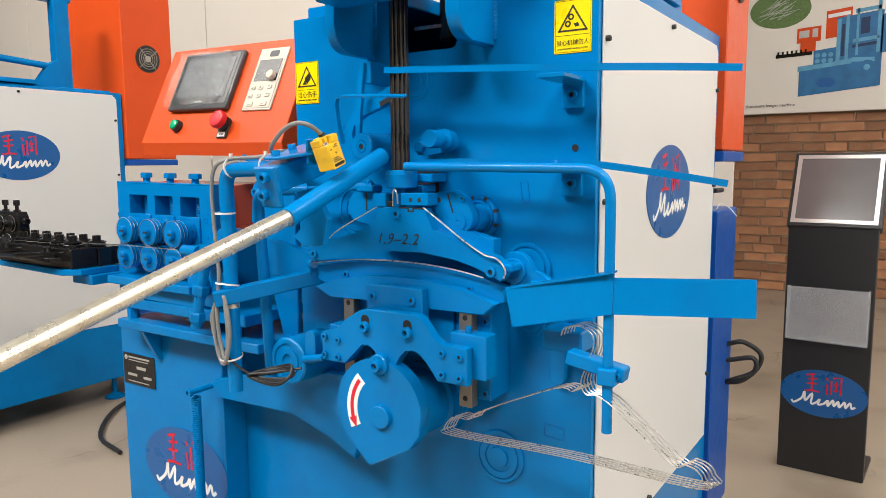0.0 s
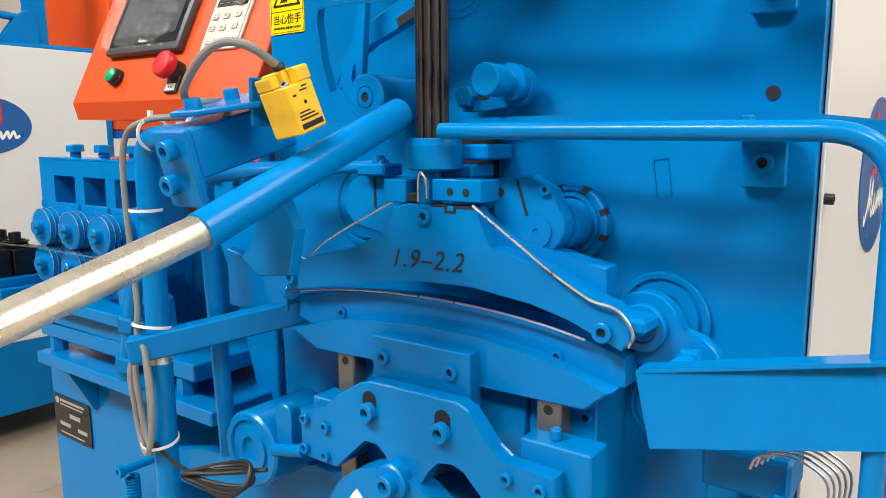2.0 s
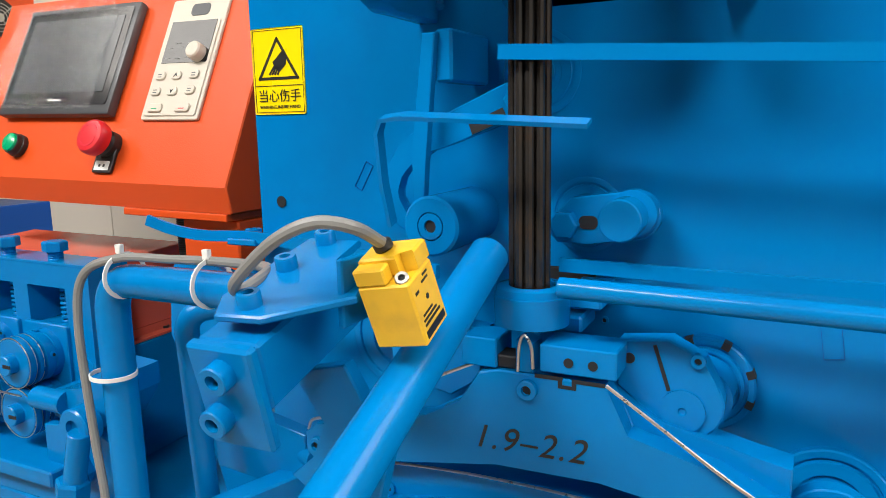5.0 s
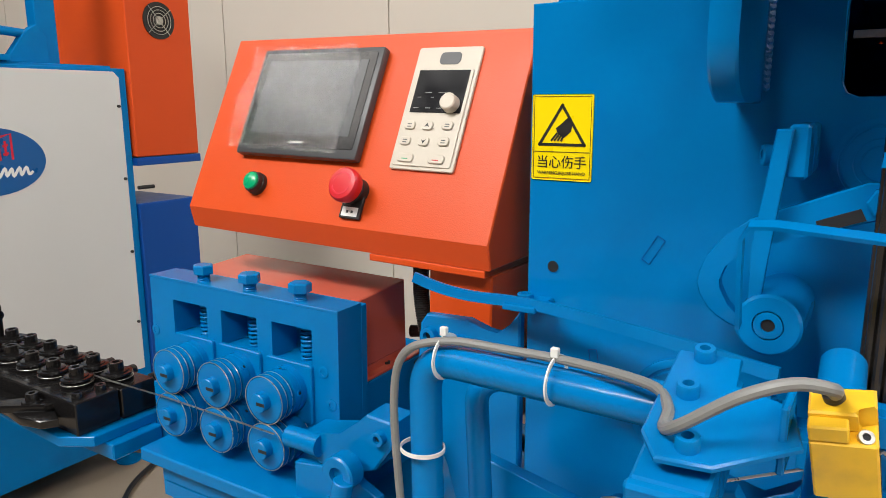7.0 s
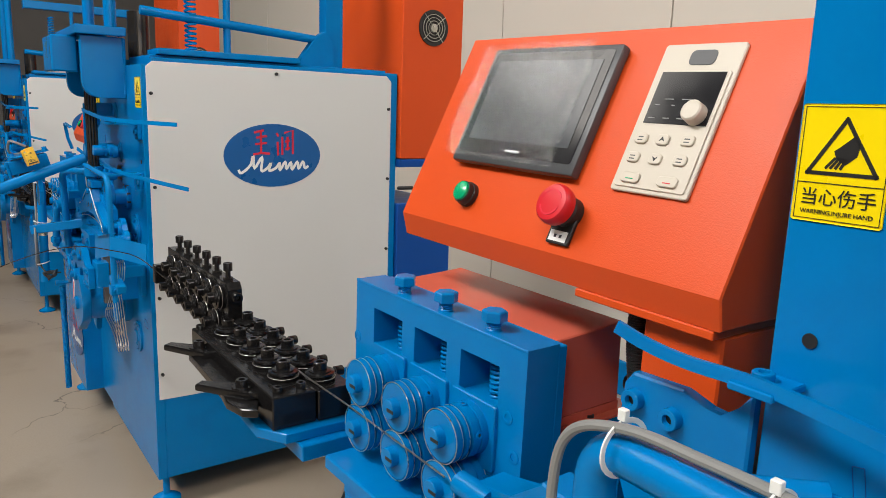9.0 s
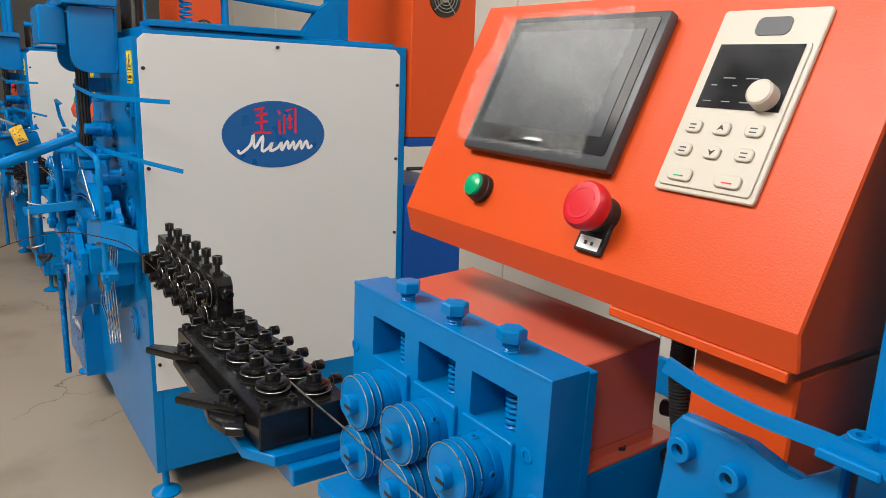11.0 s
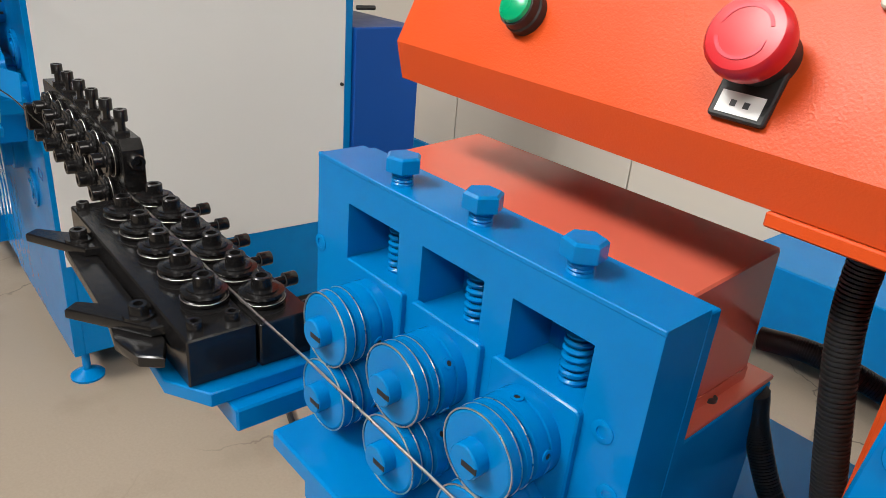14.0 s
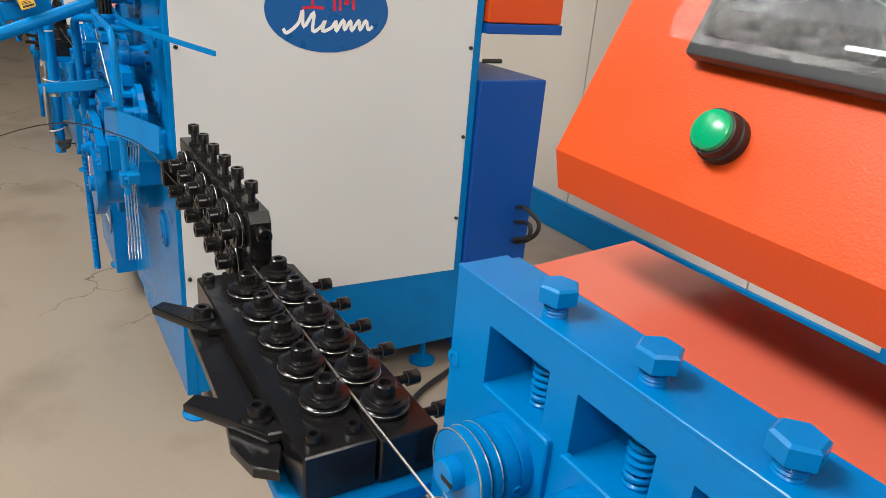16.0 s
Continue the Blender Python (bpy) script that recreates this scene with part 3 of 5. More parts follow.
def machine_body():
    mc = thing("hanger_machine", (-1.0, 1.5, 0), "blue-painted wire hanger forming machine with white side panel and steel linkages", "machine", "hanger machines in a row")
    MACHINE.append(mc)
    b = prism([(-1.057, 0.10), (-0.437, 0.10), (-0.437, 1.262), (-0.683, 1.262), (-0.683, 1.188), (-0.6865, 1.1795), (-0.695, 1.176), (-0.791, 1.176), (-0.7995, 1.1795), (-0.803, 1.188), (-0.803, 1.262), (-1.057, 1.262)], PY, PY + 0.025, r=0.001)
    fp = part("front_plate", b, BLUE, mc)
    b = bmesh.new()
    box(-1.05, -1.03, 1.18, 1.90, 0.10, 1.262, 0.002, b)
    box(-0.460, -0.437, 1.18, 1.93, 0.10, 1.280, 0.002, b)
    box(-1.03, -0.46, 1.88, 1.90, 0.10, 1.262, 0, b)
    box(-1.045, -0.803, 1.182, 1.90, 1.262, 1.288, 0.002, b)
    box(-0.803, -0.683, 1.30, 1.90, 1.262, 1.288, 0.002, b)
    box(-0.683, -0.461, 1.182, 1.90, 1.262, 1.288, 0.002, b)
    box(-1.03, -0.46, 1.18, 1.90, 0.10, 0.12, 0, b)
    part("body_frame", b, BLUE, mc)
    b = bmesh.new()
    prism([(1.166, 0.325), (1.905, 0.31), (1.905, 1.235), (1.888, 1.252), (1.182, 1.252), (1.166, 1.238)], -0.436, -0.433, b, r=0.0006, axis="x")
    sp = part("side_panel", b, WHITE, mc, "white painted side panel with small black screws")
    for y, z in ((1.176, 1.17), (1.176, 0.925), (1.176, 0.62), (1.176, 0.40), (1.52, 1.238), (1.895, 1.15), (1.895, 0.93), (1.895, 0.70), (1.895, 0.47), (1.45, 0.335)):
        bolt(sp, (-0.433, y, z), (1, 0, 0), 0.0045, 0.007, RUBBER, name="screw")
    oval_logo(mc, (-0.4325, 1.535, 0.928), (0, 1, 0), (0, 0, 1), 0.295, 0.181, "side_logo")
    # control cabinet with a fan, and the motor cover below
    cb = part("electric_cabinet", box(-0.93, -0.42, 1.935, 2.17, 1.012, 1.95, 0.003), ORANGE, mc, "tall orange electric cabinet")
    part("cabinet_shelf", box(-0.94, -0.418, 1.932, 2.175, 0.985, 1.010, 0.002), NAVY, mc)
    b = bmesh.new()
    lathe((-0.419, 2.05, 1.43), (1, 0, 0), [(0, 0.056), (0.004, 0.056), (0.004, 0.047), (0.001, 0.047), (0.001, 0.0)], 32, b)
    fan = part("fan", b, RUBBER, cb, "black fan with a bright wire guard")
    b = bmesh.new()
    for r in (0.012, 0.022, 0.032, 0.042):
        sweep([(-0.413, 2.05 + r * math.cos(a), 1.43 + r * math.sin(a)) for a in (2 * math.pi * i / 24 for i in range(25))], 0.0012, 5, b)
    for a in (0.7, 2.3, 3.9, 5.4):
        rod((-0.413, 2.05, 1.43), (-0.413, 2.05 + 0.055 * math.cos(a), 1.43 + 0.055 * math.sin(a)), 0.0014, 5, b, 0)
    lathe((-0.418, 2.05, 1.43), (1, 0, 0), [(0, 0.014), (0.004, 0.013), (0.004, 0)], 16, b)
    part("fan_guard", b, WIRE, cb)
    part("motor_cover", box(-0.78, -0.425, 1.932, 2.15, 0.06, 0.865, 0.003), NAVY, mc, "dark blue sheet motor cover")
    part("cover_stud", rod((-0.437, 1.94, 0.915), (-0.432, 1.995, 0.915), 0.006, 12), RUBBER, mc, "short black stud")
    # levelling feet
    for x, y in ((-0.50, 1.19), (-0.50, 1.86), (-1.0, 1.86), (-1.55, 1.15), (-1.55, 1.55)):
        part("levelling_foot", lathe((x, y, 0), (0, 0, 1), [(0, 0.040), (0.006, 0.041), (0.016, 0.024), (0.022, 0.010), (0.101, 0.009)], 24), BLUE, mc)
    # low left base
    b = bmesh.new()
    prism([(-1.605, 0.10), (-1.245, 0.10), (-1.245, 0.618), (-1.585, 0.618), (-1.6, 0.612), (-1.605, 0.60)], 1.10, 1.60, b, r=0.002)
    box(-1.243, -1.058, 1.16, 1.60, 0.10, 0.618, 0, b)
    part("base", b, BLUE, mc)
    np_ = part("nameplate", box(-1.597, -1.477, 1.0975, 1.099, 0.468, 0.543, 0.0005), NAMEPLATE, mc, "small black engraved nameplate")
    b = bmesh.new()
    for x0, x1, z, h in ((-1.575, -1.495, 0.532, 0.004), (-1.575, -1.50, 0.526, 0.002), (-1.545, -1.51, 0.507, 0.007), (-1.580, -1.545, 0.489, 0.006), (-1.52, -1.49, 0.487, 0.006), (-1.58, -1.50, 0.475, 0.002)):
        box(x0, x1, 1.0968, 1.0975, z, z + h, 0, b)
    lathe((-1.585, 1.0975, 0.532), (0, -1, 0), [(0, 0.006), (0.0007, 0.006)], 16, b)
    part("engraving", b, SILVER, np_, smooth=0)
    oval_logo(mc, (-1.385, 1.0985, 0.30), (1, 0, 0), (0, 0, 1), 0.29, 0.185)
    for x in (-1.46,):
        part("gusset", prism([(1.055, 0.618), (1.10, 0.618), (1.10, 0.545), (1.092, 0.545)], x, x + 0.012, None, axis="x"), BLUE, mc)
    part("lower_shelf", box(-1.535, -1.075, 1.05, 1.36, 0.620, 0.640, 0.002), BLUE, mc)
    part("upper_shelf", box(-1.535, -1.12, 1.06, 1.36, 0.666, 0.690, 0.002), BLUE, mc)
    for x in (-1.51, -1.16):
        for y in (1.075, 1.33):
            bolt(mc, (x, y, 0.640), (0, 0, 1), 0.013, 0.026, BLUE, "hex", name="levelling_bolt")
    return mc, fp


mc, front_plate = machine_body()


def P_(name, bm, label="", mat=None):
    return part(name, bm, mat or BLUE, mc, label)


def bearing(x, z, r, k=1.0, y=PY):
    pr = [(k * h, r * q) for h, q in ((0, 1), (0.004, 1), (0.005, 0.97), (0.005, 0.86), (0.003, 0.84), (0.003, 0.80), (0.006, 0.78), (0.006, 0.56), (0.004, 0.54), (0.004, 0.40), (0.008, 0.38), (0.008, 0))]
    return P_("bearing_cap", lathe((x, y, z), (0, -1, 0), pr, 40))


def front_gear():
    for x, z, r, k in ((-0.600, 0.487, 0.046, 1.2), (-0.545, 0.735, 0.032, 1), (-0.550, 0.816, 0.042, 1.3), (-0.770, 1.128, 0.034, 0.3), (-0.730, 1.018, 0.030, 0.5), (-0.90, 0.90, 0.05, 1)):
        bearing(x, z, r, k)
    # flat dark discs in place of the shade in drilled holes
    for x, z in ((-0.471, 1.008), (-1.030, 1.019)):
        lat = lathe((x, PY - 0.0008, z), (0, -1, 0), [(0, 0.0055), (0.0006, 0.0055), (0.0006, 0)], 18)
        P_("hole", lat, "", RECESS_SHADE)
    # slots in the plate: a dark sheet stands for the shade inside
    P_("slot", prism(rounded(-0.775, -0.722, 0.934, 0.975, 0.004), PY - 0.0012, PY), "", RECESS_SHADE)
    P_("slide_block", box(-0.733, -0.705, 1.105, 1.153, 0.954, 0.969, 0.002))
    for z in (0.974, 0.934):
        bolt(mc, (-0.7145, PY, z), r=0.0035, h=0.0015)
    P_("slide_block", box(-0.785, -0.718, 1.10, 1.14, 0.937, 0.950, 0.002))
    # gussets and the ram shelf
    for x0, x1 in ((-0.876, -0.856), (-0.636, -0.612)):
        pts = [(1.155, 1.335), (1.045, 1.335), (1.045, 1.215)] + arc(1.085, 1.213, 0.04, 180, 270, 6)[1:] + [(1.155, 1.172)]
        g = P_("gusset", prism(pts, x0, x1, None, axis="x", r=0.002))
        b = bmesh.new()
        for i in range(30):
            z = 1.185 + i * 0.005
            lathe((x1 + 0.0005, 1.1535, z), (0.6, -0.6, 0.3), [(-0.003, 0.004), (0.002, 0.0045), (0.0035, 0.003), (0.0035, 0)], 7, b)
        part("weld_bead", b, BLUE, g)
    P_("ram_shelf", box(-0.925, -0.58, 1.03, 1.155, 1.337, 1.36, 0.002))
    P_("ram_block", box(-0.845, -0.690, 0.985, 1.05, 1.240, 1.337, 0.004))
    P_("ram_cylinder", lathe((-0.725, 1.22, 1.20), (0, 0, 1), [(0, 0.026), (0.004, 0.030), (0.22, 0.030)], 28), "dark ram cylinder", OILY)
    P_("ram_bracket", box(-0.80, -0.69, 1.195, 1.20, 1.222, 1.228, 0), "", STEEL)
    # bundle of drive rods with its nut
    bars = P_("core_rod", rod((-0.753, 1.086, 0.97), (-0.753, 1.086, 1.36), 0.008, 16), "oily dark steel rod in a ring of thinner rods", OILY)
    for i in range(10):
        a = 2 * math.pi * i / 10
        x, y = -0.753 + 0.0122 * math.cos(a), 1.086 + 0.0122 * math.sin(a)
        part("drive_rod", rod((x, y, 0.965), (x, y, 1.36), 0.0034, 10), OILY, bars)
    P_("nut", lathe((-0.751, 1.086, 0.945), (0, 0, 1), [(0, 0.022), (0.002, 0.027), (0.0235, 0.028), (0.024, 0.0265), (0.029, 0.026), (0.030, 0.0245), (0.030, 0.017), (0.025, 0.016)], 40), "", BLUE)
    P_("pin", rod((-0.751, 1.086, 0.925), (-0.751, 1.086, 0.946), 0.006))
    # former with its raised blocks
    pts = [(-0.786, 0.910), (-0.770, 0.914), (-0.692, 0.914), (-0.688, 0.905), (-0.677, 0.879), (-0.618, 0.866), (-0.589, 0.850), (-0.560, 0.843), (-0.546, 0.830), (-0.545, 0.815), (-0.553, 0.806),
           (-0.600, 0.827), (-0.633, 0.834), (-0.696, 0.843), (-0.772, 0.840), (-0.858, 0.825), (-0.939, 0.810), (-0.947, 0.817), (-0.947, 0.834), (-0.935, 0.844), (-0.915, 0.845), (-0.899, 0.852), (-0.830, 0.868), (-0.800, 0.885)]
    fo = P_("former", prism(pts, 1.066, 1.086))
    P_("former_backing", prism([(-0.70, 0.91), (-0.66, 0.885), (-0.60, 0.872), (-0.575, 0.868), (-0.575, 0.84), (-0.62, 0.845), (-0.70, 0.86)], 1.086, 1.11))
    lettering("marking", "1.9–2.2", 0.026, plane_at((-0.748, 1.0655, 0.853), (1, 0, 0.02), (0, 0, 1)), INK, fo, shear=0.32)
    for x, z, r in ((-0.747, 0.903, 0.0075), (-0.934, 0.825, 0.0075), (-0.568, 0.820, 0.0085)):
        bolt(fo, (x, 1.066, z), r=r, h=0.005)
    P_("clamp_block", box(-0.738, -0.684, 1.064, 1.10, 0.918, 0.938, 0.001))
    for x in (-0.717, -0.700):
        P_("hole", lathe((x, 1.0635, 0.927), (0, -1, 0), [(0, 0.0035), (0.0004, 0.0035), (0.0004, 0)], 12), "", RECESS_SHADE)
    P_("clamp_block", box(-0.800, -0.772, 1.068, 1.10, 0.914, 0.936, 0.001))
    P_("clamp_tongue", prism([(-0.757, 0.914), (-0.744, 0.914), (-0.744, 0.936), (-0.75, 0.942), (-0.757, 0.938)], 1.067, 1.09))
    P_("slot", prism([(-0.772, 0.9145), (-0.757, 0.9145), (-0.757, 0.924), (-0.772, 0.924)], 1.070, 1.09), "", RECESS_SHADE)
    P_("seam", prism([(-0.742, 0.9125), (-0.725, 0.9125), (-0.725, 0.907), (-0.712, 0.907), (-0.712, 0.912), (-0.692, 0.912), (-0.692, 0.9145), (-0.715, 0.9145), (-0.715, 0.9095), (-0.722, 0.9095), (-0.722, 0.915), (-0.742, 0.915)], 1.0655, 1.067, None, 0), "", RECESS_SHADE)
    # side arms that fold the shoulders
    pa = [(-0.69, 0.938), (-0.655, 0.942), (-0.632, 0.930)] + arc(-0.643, 0.898, 0.025, 50, -120, 8) + [(-0.672, 0.892), (-0.69, 0.905)]
    a = P_("side_arm", prism(pa, 1.094, 1.114))
    part("arm_slot", box(-0.6605, -0.6580, 1.0932, 1.094, 0.905, 0.938, 0, m=Matrix.Translation((-0.66, 0, 0.92)) @ Matrix.Rotation(radians(-18), 4, "Y") @ Matrix.Translation((0.66, 0, -0.92))), RECESS_SHADE, a)
    part("arm_pin", lathe((-0.645, 1.094, 0.893), (0, -1, 0), [(0, 0.015), (0.0025, 0.015), (0.003, 0.003), (0.0015, 0.002), (0.0015, 0)], 24), BLUE, a)
    P_("hole", lathe((-0.682, 1.0938, 0.926), (0, -1, 0), [(0, 0.004), (0.0004, 0.004), (0.0004, 0)], 12), "", RECESS_SHADE)
    bolt(a, (-0.636, 1.094, 0.930), r=0.005, h=0.004)
    cl = P_("collar", lathe((-0.637, 1.155, 0.896), (0, -1, 0), [(0, 0.036), (0.010, 0.036), (0.012, 0.0345), (0.012, 0.031), (0.010, 0.0305), (0.010, 0.0285), (0.014, 0.028), (0.014, 0.0255), (0.012, 0.025), (0.012, 0.0235), (0.016, 0.023), (0.041, 0.0225), (0.041, 0)], 44))
    # notches are dark blocks: their shade is painted, not cut
    for a_ in (20, 65, 110, 340):
        part("notch", box(0.031, 0.0365, -0.0126, -0.004, -0.003, 0.003, 0, m=Matrix.Translation((-0.637, 1.155, 0.896)) @ Matrix.Rotation(radians(-a_), 4, "Y")), RECESS_SHADE, cl)
    pl = [(-0.79, 0.936), (-0.845, 0.938)] + arc(-0.848, 0.910, 0.026, 100, 250, 8) + [(-0.82, 0.878), (-0.795, 0.895)]
    a = P_("side_arm", prism(pl, 1.090, 1.110))
    part("arm_slot", box(-0.832, -0.829, 1.0892, 1.090, 0.905, 0.936, 0, m=None), RECESS_SHADE, a)
    bolt(a, (-0.80, 1.090, 0.924), r=0.0055, h=0.004)
    P_("arm_link", rod((-0.98, 1.10, 0.938), (-0.815, 1.09, 0.948), 0.0065))
    P_("arm_fork", box(-0.842, -0.805, 1.075, 1.105, 0.938, 0.950, 0.002))
    bolt(mc, (-0.825, 1.09, 0.950), (0, 0, 1), 0.007, 0.008, kind="hex")
    # curved blades
    top = [(-0.946, 0.800), (-0.88, 0.811), (-0.83, 0.816), (-0.76, 0.819), (-0.709, 0.818), (-0.642, 0.815), (-0.60, 0.808), (-0.556, 0.796)]
    P_("blade", prism(top + [(-0.556, 0.770), (-0.62, 0.755), (-0.75, 0.755), (-0.90, 0.76), (-0.946, 0.775)], 1.085, 1.112))
    for x, z in ((-0.877, 0.789), (-0.618, 0.786)):
        bolt(mc, (x, 1.085, z), r=0.0065, h=0.003)
    ptsB = [(-0.938, 0.766), (-0.90, 0.748), (-0.813, 0.752), (-0.694, 0.750), (-0.583, 0.750), (-0.560, 0.770), (-0.60, 0.781), (-0.634, 0.789), (-0.69, 0.796), (-0.749, 0.797), (-0.82, 0.793), (-0.88, 0.783)]
    P_("curved_jaw", prism(ptsB, 1.066, 1.086, r=0.002))
    c = P_("jaw_block", box(-0.803, -0.687, 1.050, 1.070, 0.69, 0.784, 0.0015))
    for x, z in ((-0.788, 0.764), (-0.707, 0.764)):
        bolt(c, (x, 1.050, z), r=0.0075, h=0.004)
    P_("blade_carrier", box(-0.90, -0.60, 1.112, 1.155, 0.70, 0.79, 0.001))
    P_("jaw_back", box(-0.84, -0.65, 1.086, 1.112, 0.66, 0.76, 0.001))
    # linear rails with their blocks
    for x in (-0.860, -0.618):
        ra = P_("rail", box(x - 0.012, x + 0.012, 1.070, 1.090, 0.595, 0.775, 0.0015), "grey steel linear rail", RAIL)
        for z in (0.742, 0.61, 0.70, 0.655):
            part("hole", lathe((x, 1.0697, z), (0, -1, 0), [(0, 0.0045), (0.0004, 0.0045), (0.0004, 0)], 14), RECESS_SHADE, ra)
        P_("rail_block", box(x - 0.03, x + 0.036, 1.090, 1.155, 0.605, 0.775, 0.0015))
    for z in (0.735, 0.617):
        bolt(mc, (-0.592, 1.090, z), r=0.0065, h=0.003)
    # yoke
    yo = [(-0.886, 0.696), (-0.846, 0.706), (-0.838, 0.718), (-0.800, 0.742), (-0.785, 0.746), (-0.684, 0.747), (-0.672, 0.742), (-0.650, 0.712), (-0.638, 0.704), (-0.589, 0.704), (-0.589, 0.645), (-0.644, 0.645),
          (-0.660, 0.668), (-0.677, 0.686), (-0.690, 0.690), (-0.706, 0.687), (-0.718, 0.675), (-0.726, 0.655), (-0.76, 0.655), (-0.766, 0.676), (-0.778, 0.686), (-0.795, 0.686), (-0.815, 0.665), (-0.835, 0.645), (-0.886, 0.645)]
    y_ = P_("yoke", prism(yo, 1.027, 1.045, r=0.0015))
    # yoke slots drawn as dark sheets for the shade within
    for x, z in ((-0.787, 0.718), (-0.700, 0.719)):
        part("slot", prism(rounded(x - 0.0085, x + 0.0085, z - 0.012, z + 0.018, 0.008), 1.0262, 1.027, r=0), RECESS_SHADE, y_)
        bolt(y_, (x, 1.027, z - 0.002), r=0.0095, h=0.009)
    for x, z in ((-0.877, 0.688), (-0.847, 0.686), (-0.878, 0.656), (-0.848, 0.655), (-0.633, 0.692), (-0.601, 0.691), (-0.633, 0.658), (-0.601, 0.657)):
        bolt(y_, (x, 1.027, z), r=0.006, h=0.005)
    P_("slide_carriage", box(-0.632, -0.566, 1.046, 1.078, 0.652, 0.722, 0.0015))
    P_("slide_carriage", box(-0.886, -0.834, 1.046, 1.078, 0.645, 0.705, 0.0015))
    P_("grease_nipple", rod((-0.605, 1.06, 0.722), (-0.605, 1.06, 0.732), 0.005))
    f = P_("roller", lathe((-0.752, 1.045, 0.658), (0, -1, 0), [(0, 0.018), (0.030, 0.018), (0.032, 0.016), (0.032, 0.009)], 28), "blue cam roller with a steel tread")
    bolt(f, (-0.752, 1.013, 0.658), r=0.0105, h=0.010)
    # cam disc
    dc = [] + arc(-0.758, 0.578, 0.088, 5, 222, 26) + [(-0.783, 0.481), (-0.775, 0.478), (-0.695, 0.523), (-0.675, 0.55)]
    d = P_("cam_disc", prism(dc, 1.020, 1.045, r=0.0015))
    part("hub", lathe((-0.750, 1.020, 0.570), (0, -1, 0), [(0, 0.020), (0.007, 0.020), (0.0085, 0.018), (0.0085, 0.002), (0.007, 0)], 28), BLUE, d)
    c0 = (-0.738, 0.576)
    band = arc(*c0, 0.086, 136, 206, 12)
    inner = arc(*c0, 0.064, 136, 206, 12)[::-1]
    part("arrow_sticker", prism(band + inner, 1.0192, 1.0202, r=0), LOGO_WHITE, d, "white sticker with a curved red arrow", 0)
    part("red_arrow", prism(arc(*c0, 0.0785, 140, 194, 12) + [(c0[0] - 0.0815, c0[1] - 0.021), (c0[0] - 0.066, c0[1] - 0.035), (c0[0] - 0.0655, c0[1] - 0.014)] + arc(*c0, 0.0715, 140, 194, 12)[::-1], 1.0186, 1.0191, r=0), LOGO_RED, d, smooth=0)
    P_("cam_shaft", lathe((-0.735, 1.155, 0.575), (0, -1, 0), [(0, 0.075), (0.02, 0.075), (0.022, 0.066), (0.04, 0.066), (0.042, 0.058), (0.11, 0.052), (0.11, 0)], 36))
    # lever with its boss on the left
    P_("cam_lever", prism([(-1.265, 0.512), (-1.255, 0.532), (-1.15, 0.560), (-1.02, 0.572), (-0.93, 0.60), (-0.88, 0.60), (-0.85, 0.50), (-0.868, 0.445), (-0.93, 0.478), (-1.03, 0.505), (-1.24, 0.495)], 1.085, 1.102, r=0.002))
    P_("boss", lathe((-0.972, 1.12, 0.628), (0, -1, 0), [(0, 0.044), (0.09, 0.044), (0.093, 0.041), (0.093, 0.034), (0.09, 0.033), (0.09, 0.026), (0.093, 0.025), (0.093, 0.014), (0.089, 0.013), (0.089, 0)], 40))
    P_("link_eye", prism(rounded(-0.935, -0.910, 0.628, 0.690, 0.0115), 1.035, 1.05))
    P_("link_pin", rod((-0.935, 1.03, 0.637), (-0.885, 1.03, 0.648), 0.007))
    P_("joint_pin", rod((-0.995, 1.1, 0.80), (-0.945, 1.075, 0.805), 0.009))
    P_("guide_plate", prism([(-1.06, 0.775), (-0.965, 0.770), (-0.955, 0.782), (-0.955, 0.825), (-0.985, 0.83), (-1.06, 0.845)], 1.075, 1.09))
    # right-hand link
    hub = [(x, z) for x, z in arc(-0.550, 0.818, 0.030, 200, 25, 14)]
    P_("link_arm", prism(hub + [(-0.518, 0.818), (-0.507, 0.816)] + arc(-0.508, 0.794, 0.021, 70, -90, 8) + [(-0.530, 0.778), (-0.560, 0.787)], 1.108, 1.122))
    P_("link_hub", lathe((-0.550, 1.122, 0.818), (0, -1, 0), [(0, 0.0205), (0.020, 0.0205), (0.0215, 0.019), (0.0215, 0.013), (0.019, 0.012), (0.019, 0)], 30))
    bolt(mc, (-0.509, 1.108, 0.795), r=0.0135, h=0.012, kind="hexw")
    P_("link_stud", lathe((-0.511, 1.098, 0.796), (0, -1, 0), [(0, 0.009), (0.022, 0.009), (0.024, 0.0075), (0.024, 0)], 22))
    P_("link_fork", box(-0.562, -0.535, 1.07, 1.11, 0.820, 0.833, 0.003))
    # upper left finger mechanism
    P_("finger_boss", lathe((-0.827, 1.155, 1.015), (0, -1, 0), [(0, 0.023), (0.079, 0.023), (0.081, 0.021), (0.081, 0.011), (0.078, 0.0105)], 30))
    bolt(mc, (-0.827, 1.0765, 1.015), r=0.010, h=0.003)
    hook = [(-0.834, 0.998), (-0.868, 1.010), (-0.884, 1.035), (-0.872, 1.066), (-0.848, 1.088), (-0.775, 1.119), (-0.762, 1.119), (-0.755, 1.108), (-0.762, 1.095), (-0.820, 1.075), (-0.846, 1.066), (-0.864, 1.049), (-0.868, 1.033), (-0.855, 1.014)]
    sl = P_("finger_hook", prism([(p.x, p.z) for p in glide([(x, 0, z) for x, z in hook[:5]], 3)[:-1]] + hook[4:9] + [(p.x, p.z) for p in glide([(x, 0, z) for x, z in hook[9:]], 3)], 1.098, 1.110))
